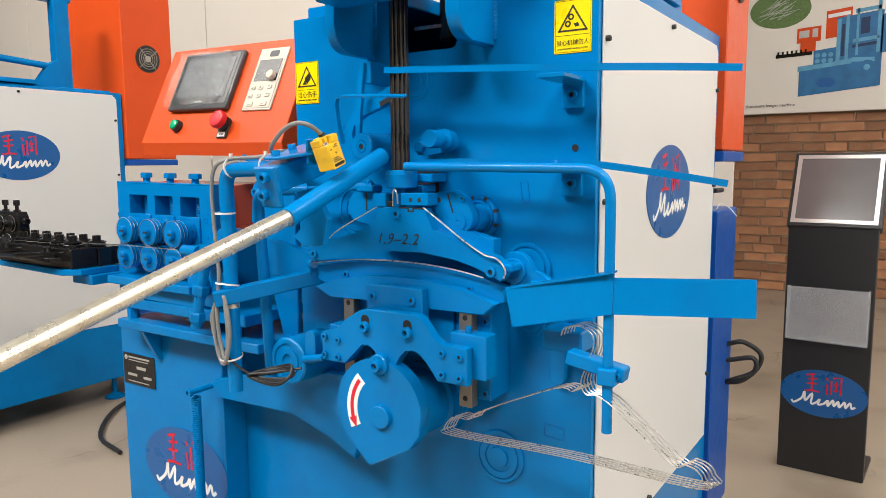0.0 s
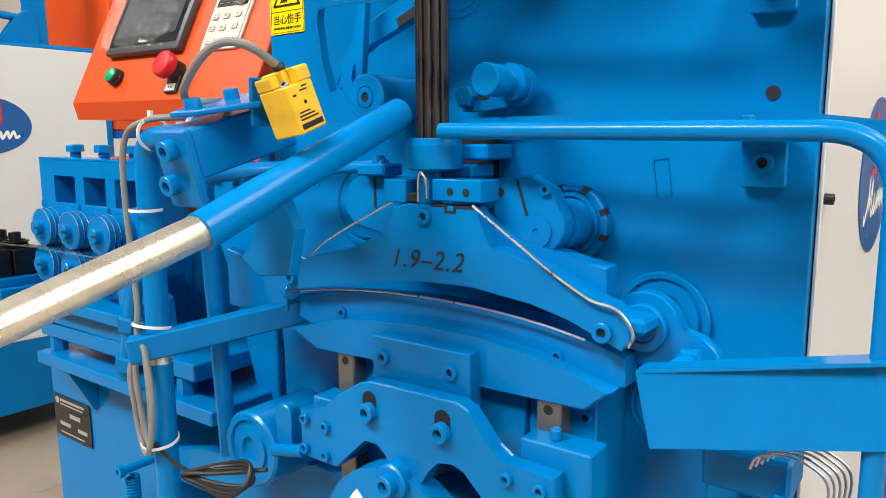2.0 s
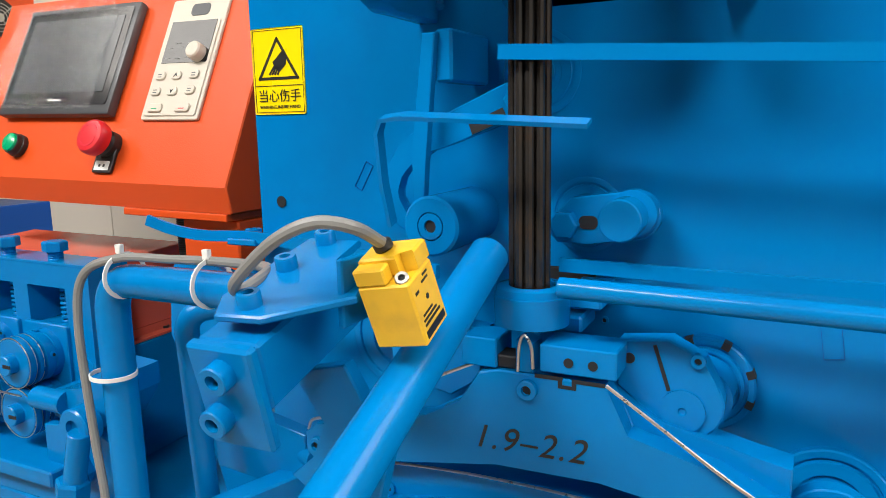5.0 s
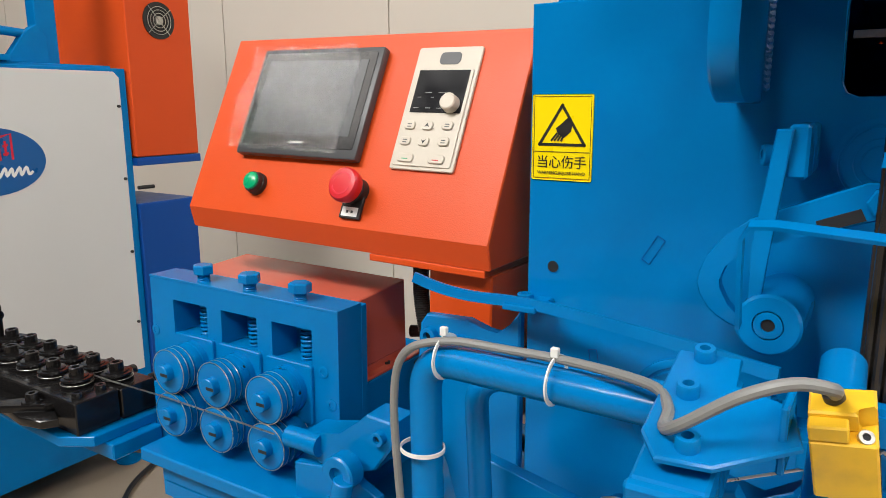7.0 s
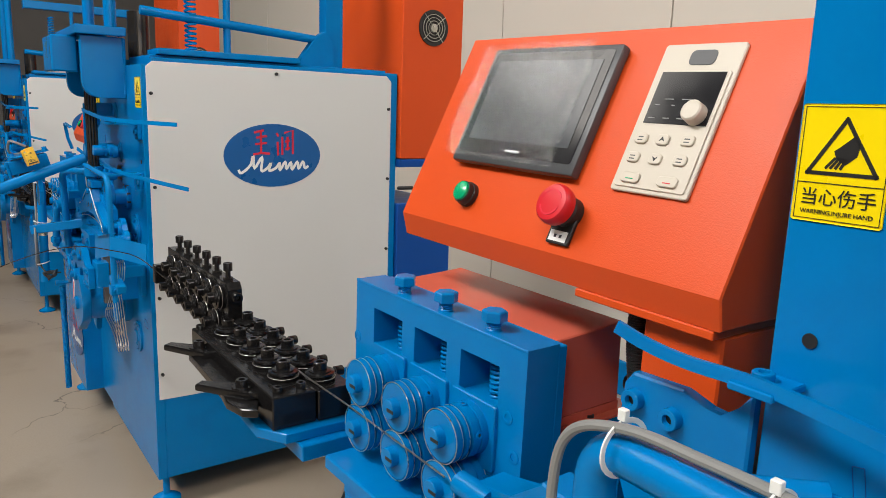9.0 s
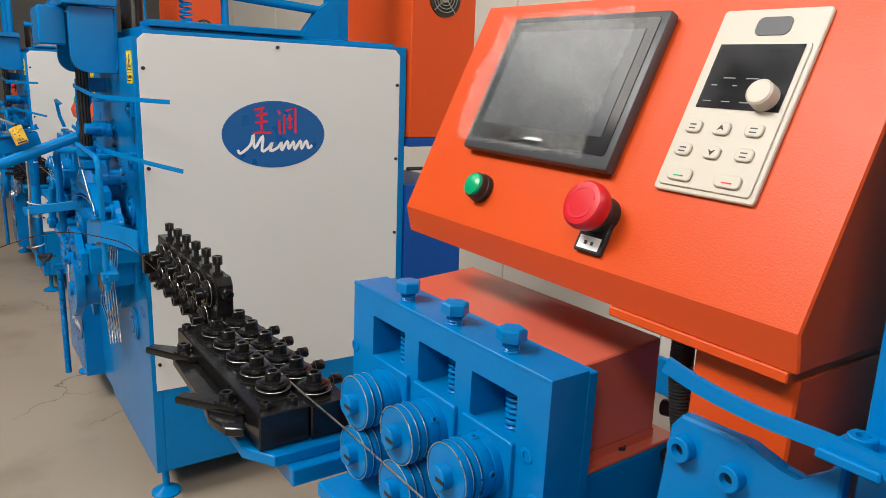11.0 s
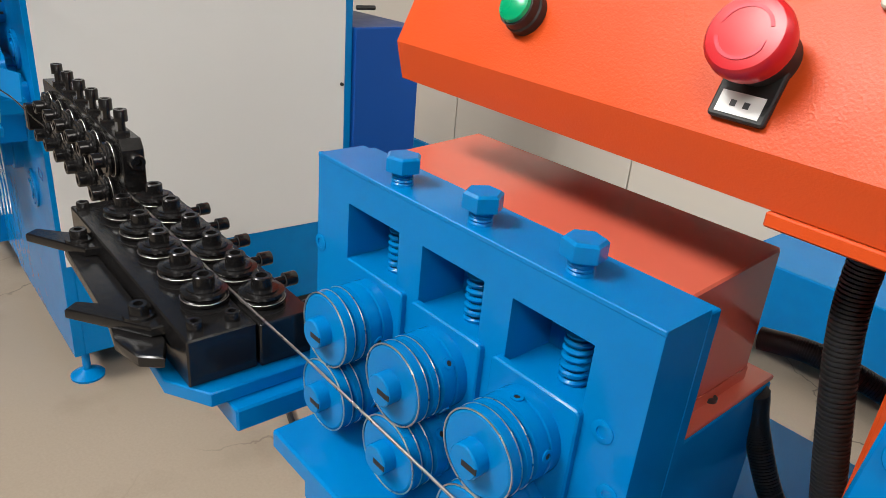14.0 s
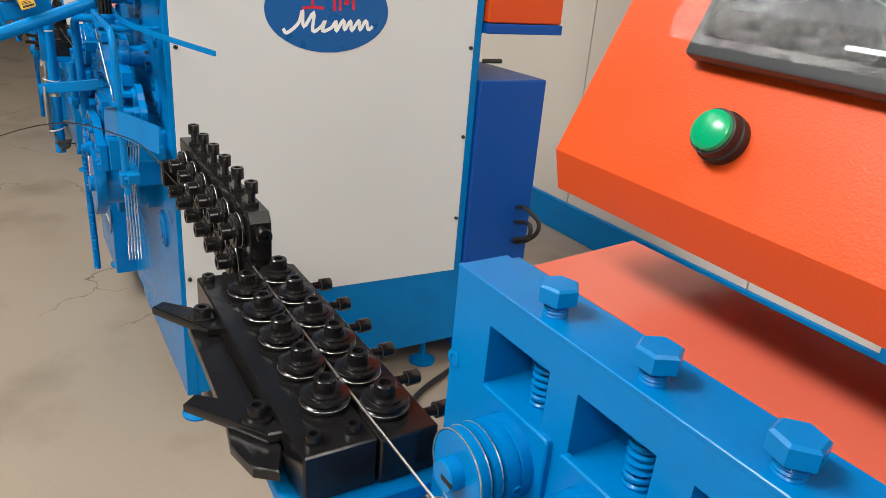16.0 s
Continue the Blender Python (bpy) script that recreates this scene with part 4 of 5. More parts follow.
    part("slot", prism([(-0.805, 1.090), (-0.778, 1.101), (-0.774, 1.093), (-0.802, 1.082)], 1.0972, 1.098, r=0), RECESS_SHADE, sl)
    P_("finger_bar", prism([(-0.843, 1.020), (-0.835, 1.018), (-0.832, 1.06), (-0.822, 1.155), (-0.833, 1.155), (-0.843, 1.07)], 1.078, 1.086))
    P_("finger_block", box(-0.826, -0.812, 1.085, 1.155, 1.120, 1.158, 0.002))
    bolt(mc, (-0.838, 1.11, 1.135), (-1, -0.4, 0), r=0.008, h=0.008)
    bolt(mc, (-0.765, 1.098, 1.106), r=0.0105, h=0.008, kind="hex")
    P_("finger_strip", sweep([Vector((-0.842, 1.045, 1.02)), Vector((-0.842, 1.035, 1.05)), Vector((-0.842, 1.03, 1.085)), Vector((-0.837, 1.028, 1.0945)), Vector((-0.82, 1.025, 1.096)), Vector((-0.694, 1.022, 1.089))], 0, flat=(0.009, 0.003)))
    # upper right crank
    P_("crank_arm", prism([(-0.755, 1.012), (-0.735, 1.034), (-0.69, 1.040)] + arc(-0.687, 1.022, 0.018, 80, -80, 8) + [(-0.72, 1.000), (-0.745, 1.0)], 1.125, 1.138))
    part("slot", prism(rounded(-0.728, -0.714, 1.011, 1.021, 0.004), 1.1242, 1.125, r=0), RECESS_SHADE, mc)
    bolt(mc, (-0.738, 1.125, 1.014), r=0.011, h=0.010, kind="hex")
    P_("crank_pin", lathe((-0.687, 1.125, 1.025), (0, -1, 0), [(0, 0.017), (0.010, 0.017), (0.011, 0.0095), (0.026, 0.0095), (0.027, 0.0145), (0.050, 0.0145), (0.051, 0.0135), (0.051, 0)], 26))
    # outlines of welded-over slots
    for x, z, w, h, r in ((-0.5555, 0.939, 0.013, 0.033, -8), (-0.935, 1.045, 0.008, 0.026, 30), (-0.50, 0.55, 0.035, 0.02, 5), (-0.985, 0.93, 0.008, 0.026, -10)):
        b = bmesh.new()
        mm = Matrix.Translation((x, PY - 0.0005, z)) @ Matrix.Rotation(radians(r), 4, "Y")
        for q in ((-w, w, -h - 0.0003, -h + 0.0003), (-w, w, h - 0.0003, h + 0.0003), (-w - 0.0003, -w + 0.0003, -h, h), (w - 0.0003, w + 0.0003, -h, h)):
            box(q[0] / 2, q[1] / 2, -0.0004, 0.0004, q[2] / 2, q[3] / 2, 0, b, mm)
        P_("filled_slot", b, "", NAVY)


front_gear()


def guards():
    # flat guide strips and their brackets
    for pts, nm in (([(-0.768, 1.066, 1.137), (-0.60, 1.066, 1.127), (-0.458, 1.074, 1.119), (-0.34, 1.125, 1.116), (-0.242, 1.187, 1.114)], "guide_strip"), ([(-0.735, 1.10, 0.988), (-0.60, 1.09, 0.988), (-0.45, 1.09, 0.986), (-0.35, 1.14, 0.972), (-0.261, 1.215, 0.954)], "guide_strip")):
        P_(nm, sweep(glide(pts, 5), 0, flat=(0.010, 0.0035)))
    for z in (1.113, 0.980):
        b = bmesh.new()
        prism(rounded(-0.490, -0.456, z - 0.046, z, 0.003), 1.145, PY, b)
        box(-0.495, -0.452, 1.066, 1.145, z - 0.008, z - 0.001, 0.001, b)
        br = P_("strip_bracket", b)
        bolt(br, (-0.473, 1.145, z - 0.026), r=0.0085, h=0.006)
        bolt(br, (-0.470, 1.075, z + 0.003), (0, 0, 1), 0.005, 0.006, kind="hex")
    # bent bar that holds the finished hangers back
    P_("bent_bar", sweep(bend([(-0.722, 1.058, 0.981), (-0.376, 1.052, 0.977), (-0.376, 1.055, 0.608)], 0.045, 8), 0.0072, 16))
    # delivery chute
    t = 0.003
    b = bmesh.new()
    b2 = bmesh.new()
    A, B, C, D = Vector((-0.530, 1.040, 0.800)), Vector((-0.516, 1.036, 0.746)), Vector((-0.368, 1.048, 0.836)), Vector((-0.368, 1.044, 0.780))
    E_, F_ = Vector((-0.196, 1.094, 0.835)), Vector((-0.194, 1.091, 0.785))
    for q, bb in (((A, B, D, C), b), ((C + Vector((0.001, 0, -0.006)), D + Vector((0.001, 0, 0)), F_, E_), b2)):
        lo = [bb.verts.new(v) for v in q]
        hi = [bb.verts.new(v + Vector((0, t, 0))) for v in q]
        bb.faces.new(lo)
        bb.faces.new(hi[::-1])
        for i in range(4):
            bb.faces.new((lo[i], hi[i], hi[(i + 1) % 4], lo[(i + 1) % 4]))
    prism([(-0.530, 0.800), (-0.368, 0.836), (-0.368, 0.839), (-0.530, 0.803)], 1.040, 1.062, b, r=0)
    P_("chute", b, "bright blue bent sheet chute")
    P_("chute_wing", b2, "bright blue bent sheet chute")
    # hanger catch
    P_("catch_plate", prism(rounded(-0.502, -0.478, 0.635, 0.760, 0.011), 1.14, PY))
    P_("catch_block", box(-0.492, -0.428, 1.085, 1.14, 0.705, 0.738, 0.003))
    P_("catch_bar", box(-0.440, -0.352, 1.054, 1.078, 0.690, 0.711, 0.002, m=Matrix.Translation((-0.4, 1.06, 0.7)) @ Matrix.Rotation(radians(10), 4, "Y") @ Matrix.Translation((0.4, -1.06, -0.7))))
    bolt(mc, (-0.362, 1.052, 0.692), r=0.005, h=0.004)
    P_("clamp_collar", box(-0.388, -0.362, 1.042, 1.068, 0.678, 0.702, 0.002))


guards()


def tension_spring():
    b = coil((-1.262, 1.045, 0.12), (0, 0, 1), 0.0085, 0.0022, 85, 0.385)
    s = P_("tension_spring", b, "long blue extension spring")
    P_("spring_peg", rod((-1.262, 1.10, 0.518), (-1.262, 1.03, 0.518), 0.006))
    bolt(mc, (-1.262, 1.03, 0.518), r=0.009, h=0.006)


tension_spring()


def stickers():
    for x0, x1, z0, z1, words, sub in ((-1.055, -0.995, 1.102, 1.181, "当心伤手", "WARNING,INJURE HAND"), (-0.508, -0.448, 1.150, 1.229, "当心机械伤人", "WARNING,MECHANICAL INJURY")):
        st = P_("warning_sticker", prism(rounded(x0, x1, z0, z1, 0.002), PY - 0.0007, PY), "yellow warning sticker with a black triangle and lettering", YELLOW_FILM)
        cx, w = (x0 + x1) / 2, x1 - x0
        Y = PY - 0.0011
        b = bmesh.new()

        def line(p, q, t):
            p, q = Vector((p[0], 0, p[1])), Vector((q[0], 0, q[1]))
            d = (q - p).normalized()
            s = Vector((-d.z, 0, d.x)) * t / 2
            e = d * t * 0.5
            prism([(v.x, v.z) for v in (p - s - e, q - s + e, q + s + e, p + s - e)], Y, PY - 0.0007, b, r=0)
        tb, tt, hw = z0 + 0.42 * (z1 - z0), z1 - 0.010, w * 0.37
        line((cx - hw, tb), (cx + hw, tb), 0.0026)
        line((cx - hw, tb), (cx, tt), 0.0026)
        line((cx + hw, tb), (cx, tt), 0.0026)
        zl = z0 + 0.335 * (z1 - z0)
        line((x0 + 0.0022, zl), (x1 - 0.0022, zl), 0.0006)
        for p, q in (((x0 + 0.002, z0 + 0.002), (x1 - 0.002, z0 + 0.002)), ((x0 + 0.002, z1 - 0.002), (x1 - 0.002, z1 - 0.002)), ((x0 + 0.002, z0 + 0.002), (x0 + 0.002, z1 - 0.002)), ((x1 - 0.002, z0 + 0.002), (x1 - 0.002, z1 - 0.002))):
            line(p, q, 0.0004)
        if len(words) == 4:
            prism([(cx + 0.006, tb + 0.025), (cx + 0.0105, tb + 0.020), (cx + 0.009, tb + 0.012), (cx + 0.002, tb + 0.006), (cx - 0.004, tb + 0.010), (cx - 0.006, tb + 0.015), (cx - 0.002, tb + 0.018)], Y, PY - 0.0007, b, r=0)
            for i in range(4):
                line((cx - 0.005 + i * 0.0025, tb + 0.010), (cx - 0.010 + i * 0.0032, tb + 0.004), 0.0018)
        else:
            for px, pz in ((-0.003, 0.020), (-0.008, 0.010)):
                for i in range(16):
                    a, a2 = 2 * math.pi * i / 16, 2 * math.pi * (i + 1) / 16
                    line((cx + px + 0.0036 * math.cos(a), tb + pz + 0.0036 * math.sin(a)), (cx + px + 0.0036 * math.cos(a2), tb + pz + 0.0036 * math.sin(a2)), 0.0022)
            prism([(cx + 0.001, tb + 0.010), (cx + 0.008, tb + 0.011), (cx + 0.011, tb + 0.006), (cx + 0.004, tb + 0.005)], Y, PY - 0.0007, b, r=0)
        part("symbol", b, INK, st, smooth=0)
        lettering("lettering", words, 0.0125 if len(words) == 4 else 0.0088, plane_at((cx, Y, z0 + 0.0125), (1, 0, 0), (0, 0, 1)), INK, st)
        lettering("lettering", sub, 0.0042 if len(words) == 4 else 0.0034, plane_at((cx, Y, z0 + 0.0055), (1, 0, 0), (0, 0, 1)), INK, st)


stickers()


def pipe_frame():
    """Round-pipe frame at the front with the proximity sensor, its cable and the hanger outlet pipe."""
    P_("pipe_frame", sweep(bend([(-1.050, 0.972, 0.575), (-1.062, 0.980, 0.976), (-0.86, 0.965, 0.982)], 0.030, 8), 0.0132, 20))
    P_("pipe_sleeve", rod((-1.0548, 0.9752, 0.728), (-1.0553, 0.9755, 0.744), 0.0136), "bare brown steel sleeve", GALV)
    P_("thin_pipe", sweep(bend([(-1.035, 1.045, 0.60), (-1.050, 1.041, 0.936), (-0.98, 1.10, 0.94)], 0.022, 8), 0.0105, 18))
    P_("cross_bar", box(-0.115, 0.105, -0.014, 0.014, -0.012, 0.012, 0.002, m=look((-1.000, 1.037, 0.766), (-0.94, 1.12, 0.783)) @ Matrix.Rotation(radians(90), 4, "Y")))
    # sensor arm
    m = look((-0.843, 0.925, 0.976), (-0.845, 0.985, 0.9915))
    P_("sensor_arm", box(-0.020, 0.020, -0.020, 0.020, -0.055, 0.050, 0.002, m=m))
    P_("arm_end_plate", box(-0.021, 0.021, -0.042, 0.021, 0.050, 0.058, 0.002, m=m))
    r3 = m.to_3x3()
    for u, v in ((0.001, 0.006), (-0.008, -0.022)):
        bolt(mc, m @ Vector((u, v, 0.058)), r3 @ Vector((0, 0, 1)), r=0.0085, h=0.009)
    mp = m @ Matrix.Translation((0, 0.004, -0.055)) @ Matrix.Rotation(radians(-2), 4, "X") @ Matrix.Translation((0, 0, 0.055))
    r3 = mp.to_3x3()
    P_("sensor_plate", prism([(-0.020, -0.062), (0.018, -0.062), (0.018, -0.030), (0.050, -0.022), (0.058, 0.012), (0.020, 0.044), (-0.008, 0.046), (-0.020, 0.026)], 0.0203, 0.0250, m=mp))
    for u, v in ((-0.003, -0.055), (-0.004, -0.014), (0.006, 0.033)):
        bolt(mc, mp @ Vector((u, 0.025, v)), r3 @ Vector((0, 1, 0)), 0.0065, 0.008)
    P_("sensor_lug", box(-0.7965, -0.7925, 0.908, 0.938, 0.985, 1.022, 0.001))
    P_("hook_plate", prism([(-0.86, 0.94), (-0.82, 0.95), (-0.79, 0.90), (-0.80, 0.86), (-0.84, 0.855), (-0.865, 0.87), (-0.845, 0.885), (-0.835, 0.91)], 0.945, 0.957))
    # proximity sensor
    ms = pose(-0.7675, 0.925, 1.0026, 18, -8, 2)
    r3 = ms.to_3x3()
    sn = P_("proximity_sensor", box(-0.0150, 0.0150, -0.0150, 0.0150, -0.024, 0.013, 0.0012, m=ms), "yellow box-shaped proximity sensor, scuffed", YELLOW)
    part("sensor_lid", prism([(-0.0150, -0.0060), (-0.0150, 0.0150), (0.0150, 0.0150), (0.0150, 0.0), (0.0070, 0.0), (0.0070, -0.0060)], 0.0131, 0.0245, None, 0.0012, "z", ms), YELLOW, sn)
    part("sensor_step", box(-0.0150, 0.0030, -0.0150, -0.0062, 0.0131, 0.0225, 0.001, m=ms), YELLOW, sn)
    bolt(sn, ms @ Vector((0.0095, -0.0095, 0.0131)), r3 @ Vector((0.3, -0.6, 1)), 0.0038, 0.0028, STEEL, name="screw")
    b = bmesh.new()
    for v, h, z, w in ((-0.012, 0.024, -0.021, 0.0042), (-0.011, 0.020, -0.0145, 0.0014), (-0.011, 0.017, -0.0118, 0.0013), (-0.010, 0.012, -0.0091, 0.0012), (-0.011, 0.004, 0.004, 0.0016), (-0.002, 0.008, 0.0065, 0.0012), (0.001, 0.006, 0.0092, 0.0012)):
        box(0.0150, 0.0153, v, v + h, z, z + w, 0, b, ms)
    lathe(ms @ Vector((0.0150, 0.0, -0.002)), r3 @ Vector((1, 0, 0)), [(0, 0.0016), (0.0003, 0.0016)], 10, b)
    part("print", b, INK, sn, smooth=0)
    part("cable_gland", rod(ms @ Vector((-0.003, 0.004, 0.0245)), ms @ Vector((-0.004, 0.004, 0.030)), 0.0052), RUBBER, sn)
    pts = [ms @ Vector((-0.003, 0.004, 0.028)), (-0.774, 0.893, 1.042), (-0.790, 0.882, 1.045), (-0.812, 0.878, 1.035), (-0.838, 0.880, 1.014), (-0.850, 0.893, 1.004), (-0.854, 0.915, 1.006), (-0.872, 0.942, 1.006), (-0.93, 0.966, 1.001), (-0.985, 0.972, 0.998), (-1.035, 0.970, 0.996),
           (-1.070, 0.964, 0.982), (-1.080, 0.962, 0.94), (-1.074, 0.961, 0.85), (-1.068, 0.960, 0.79), (-1.072, 0.955, 0.72), (-1.065, 0.956, 0.66), (-1.05, 0.954, 0.64), (-1.042, 0.952, 0.70), (-1.055, 0.954, 0.76), (-1.082, 0.956, 0.72), (-1.076, 0.956, 0.65), (-1.05, 0.950, 0.632), (-1.034, 0.950, 0.69), (-1.05, 0.952, 0.755), (-1.090, 0.958, 0.71), (-1.07, 0.958, 0.64), (-1.05, 0.958, 0.63)]
    P_("sensor_cable", sweep(glide(pts, 8), 0.0034, 10), "grey sensor cable tied to the pipe", CABLE)
    pts = [(-1.05, 0.958, 0.64), (-1.025, 0.965, 0.622), (-1.0, 0.975, 0.612)]
    for q in range(4):
        e = 0.003 * q
        pts += [(-0.96, 0.985 + e, 0.620 + e), (-0.925, 0.99, 0.628 + e), (-0.918, 0.985 - e, 0.620), (-0.94, 0.978 - e, 0.614 - e), (-0.98, 0.972, 0.611 - e), (-1.004, 0.97 - e, 0.615)]
    pts += [(-0.96, 0.98, 0.622), (-0.91, 1.0, 0.632)]
    P_("coiled_cable", sweep(glide(pts, 8), 0.0024, 8), "thin dark cable tied in a coil", RUBBER)
    for p, d, r in (((-1.040, 0.977, 0.981), (1, 0, 0), 0.0185), ((-0.945, 0.970, 0.984), (1, 0, 0), 0.0185), ((-1.061, 0.974, 0.90), (0, 0, 1), 0.0185), ((-1.058, 0.970, 0.772), (0, 0.2, 1), 0.022), ((-1.054, 0.968, 0.640), (0, -0.2, 1), 0.022)):
        d = Vector(d).normalized()
        q = d.to_track_quat("Z", "Y").to_matrix()
        b = sweep([Vector(p) + q @ Vector((r * math.cos(a), r * math.sin(a) * 0.9, 0)) for a in (2 * math.pi * i / 24 for i in range(25))], 0, None, None, (0.0032, 0.0012))
        box(-0.0028, 0.0028, -0.0022, 0.0022, -0.002, 0.005, 0.0005, b, Matrix.Translation(Vector(p) + Vector((0, -0.003, r + 0.001))))
        P_("cable_tie", b, "white nylon cable tie", TIE)
    # outlet pipe: painted sleeve on a long bare pipe
    top, joint = Vector((-0.777, 1.072, 1.000)), Vector((-0.768, 0.838, 0.911))
    d = (joint - top).normalized()
    P_("pipe_sleeve", lathe(top, d, [(0.0, 0.006), (0.002, 0.011), (0.006, 0.0145), ((joint - top).length, 0.0145), ((joint - top).length, 0.012)], 28))
    OUT = Vector((-0.07, -0.95, -0.30)).normalized()
    P_("outlet_pipe", rod(joint - d * 0.01, joint + OUT * 0.80, 0.0122, 28), "long bare galvanised outlet pipe", GALV)


pipe_frame()


def guard_strip():
    pts = [(-1.160, 1.106, 1.002), (-1.135, 1.113, 0.993), (-1.10, 1.118, 0.988), (-1.03, 1.115, 0.990), (-0.93, 1.093, 0.988), (-0.815, 1.062, 0.984)]
    P_("guard_strip", sweep(glide(pts, 6), 0, flat=(0.0105, 0.004)))
    P_("strip_bracket", box(-1.062, -1.028, 1.11, 1.154, 0.982, 0.988, 0.001))
    bolt(mc, (-1.048, 1.132, 0.988), (0, 0, 1), 0.008, 0.007)
    pl = P_("bracket_plate", prism([(-1.10, 0.62), (-1.145, 0.78), (-1.187, 0.87), (-1.180, 0.94), (-1.172, 0.951), (-1.12, 0.953), (-1.098, 0.943), (-1.085, 0.942), (-1.072, 0.955), (-1.06, 0.972), (-1.06, 0.62)], 1.146, 1.158, r=0.002))
    for x, z in ((-1.166, 0.929), (-1.127, 0.926)):
        bolt(pl, (x, 1.146, z), r=0.0095, h=0.009)


guard_strip()


def top_gear():
    """Lever gear on top of the machine."""
    P_("post", box(-0.53, -0.485, 1.70, 1.76, 1.288, 1.62, 0.003))
    P_("knuckle", prism([(1.60, 1.288), (1.72, 1.288), (1.72, 1.36), (1.69, 1.39), (1.66, 1.37)], -0.50, -0.47, axis="x"))
    P_("push_rod", rod((-0.485, 1.17, 1.40), (-0.485, 1.68, 1.365), 0.012))
    P_("top_rail", box(-0.55, -0.44, 1.20, 1.60, 1.289, 1.305, 0.002))
    P_("top_beam", box(-0.56, -0.50, 1.18, 1.78, 1.62, 1.66, 0.003))
    P_("stud", rod((-0.49, 1.40, 1.289), (-0.49, 1.40, 1.62), 0.01))
    P_("guide_column", rod((-0.60, 1.12, 1.36), (-0.60, 1.12, 1.9), 0.016))
    P_("guide_column", rod((-0.905, 1.12, 1.36), (-0.905, 1.12, 1.9), 0.016))
    b = coil((-0.49, 1.30, 1.305), (0, 0, 1), 0.014, 0.003, 22, 0.28)
    P_("spring", b)


top_gear()


# ---- control box ----
def hose(pts, r):
    P = glide(pts, 24)
    b = bmesh.new()
    sweep(P, r * 0.86, 12, b)
    for i in range(0, len(P) - 1, 1):
        d = (P[i + 1] - P[i])
        lathe(P[i] - d.normalized() * 0.0014, d, [(0, r * 0.86), (0.0006, r), (0.0022, r), (0.0028, r * 0.86)], 12, b)
    return b


def lean(p, degrees):
    """A slight lean across the front, turning about p."""
    return Matrix.Translation(p) @ Matrix.Rotation(radians(degrees), 4, "Y") @ Matrix.Translation(-Vector(p))


def control_box():
    cb = thing("control_box", (-1.33, 1.3, 0.64), "orange sloped control box with touch screen, keypad and buttons", "control box", "control boxes")
    MACHINE.append(cb)
    E0, E1 = Vector((0, 1.158, 1.030)), Vector((0, 1.262, 1.252))
    prof = [(1.165, 1.002), (1.158, 1.030), (1.262, 1.252), (1.272, 1.2535), (1.42, 1.2535), (1.42, 1.002)]
    part("housing", prism(prof, -1.568, -1.104, None, axis="x", r=0.0015), ORANGE, cb)
    part("bottom_lip", box(-1.262, -1.110, 1.163, 1.40, 0.9935, 1.0015, 0.001), ORANGE, cb)
    part("pedestal", box(-1.190, -1.110, 1.180, 1.30, 0.80, 0.993, 0.002), ORANGE, cb)
    up = (E1 - E0).normalized()

    def face(x, v):
        return plane_at(E0 + Vector((x, 0, 0)) + up * v, (1, 0, 0), up)
    # touch screen
    m = face(-1.495, 0.077)
    hm = part("touch_screen", box(0, 0.200, 0, 0.146, 0.0005, 0.013, 0.003, m=m, seg=2), GREY_PLASTIC, cb, "dark grey touch screen under wrinkled clear film")
    part("bezel", prism(rounded(0.007, 0.193, 0.012, 0.139, 0.003), 0.0132, 0.0138, None, 0.0002, "z", m), BLACK_GLOSS, hm)
    part("display", box(0.018, 0.182, 0.028, 0.128, 0.0139, 0.0143, 0, m=m), SCREEN, hm, "blank grey display")
    part("name_bar", box(0.090, 0.114, 0.0168, 0.0190, 0.0139, 0.0141, 0, m=m), TIE, hm)
    b = bmesh.new()
    nx, ny = 60, 42
    vs = {}
    for i in range(nx + 1):
        for j in range(ny + 1):
            x, y = -0.012 + 0.182 * i / nx, 0.006 + 0.141 * j / ny
            e = max(0, 1 - min(i / 8.0, (ny - j) / 6.0))
            z = 0.0156 + 0.0012 * noise.noise((x * 50, y * 50, 1)) + e * (0.003 + 0.010 * abs(noise.noise((x * 70 + y * 40, y * 70, 5))) + 0.004 * noise.noise((x * 260, y * 160, 9)))
            vs[i, j] = b.verts.new(m @ Vector((x, y, z)))
    for i in range(nx):
        for j in range(ny):
            b.faces.new((vs[i, j], vs[i + 1, j], vs[i + 1, j + 1], vs[i, j + 1]))
    fl = part("protective_film", b, FILM, hm, "wrinkled clear protective film", 80)
    fl.visible_shadow = False
    # inverter keypad
    m = face(-1.2505, 0.074)
    W, H = 0.0855, 0.150
    kp = part("keypad", prism(rounded(0, W, 0, H, 0.003), 0.0, 0.004, None, 0.0008, "z", m), BEIGE, cb, "ivory inverter keypad with a round dial")
    part("keypad_face", prism(rounded(0.004, W - 0.004, 0.004, 0.122, 0.003), 0.004, 0.0055, None, 0.0005, "z", m), BEIGE, kp)
    part("grip", prism(rounded(0.032, 0.060, 0.128, 0.143, 0.005), 0.004, 0.0046, None, 0.0002, "z", m), GREY_PLASTIC, kp)
    part("keypad_display", box(0.010, W - 0.008, 0.068, 0.120, 0.0055, 0.0062, 0, m=m), BLACK_GLOSS, kp, "black keypad display")
    b = bmesh.new()
    for u, v, w in ((0.024, 0.092, 0.010), (0.043, 0.092, 0.010), (0.016, 0.086, 0.005), (0.034, 0.086, 0.004), (0.052, 0.086, 0.004), (0.014, 0.073, 0.007), (0.030, 0.073, 0.007), (0.045, 0.073, 0.007)):
        box(u, u + w, v, v + 0.0008, 0.0062, 0.0064, 0, b, m)
    part("print", b, CABLE, kp, smooth=0)
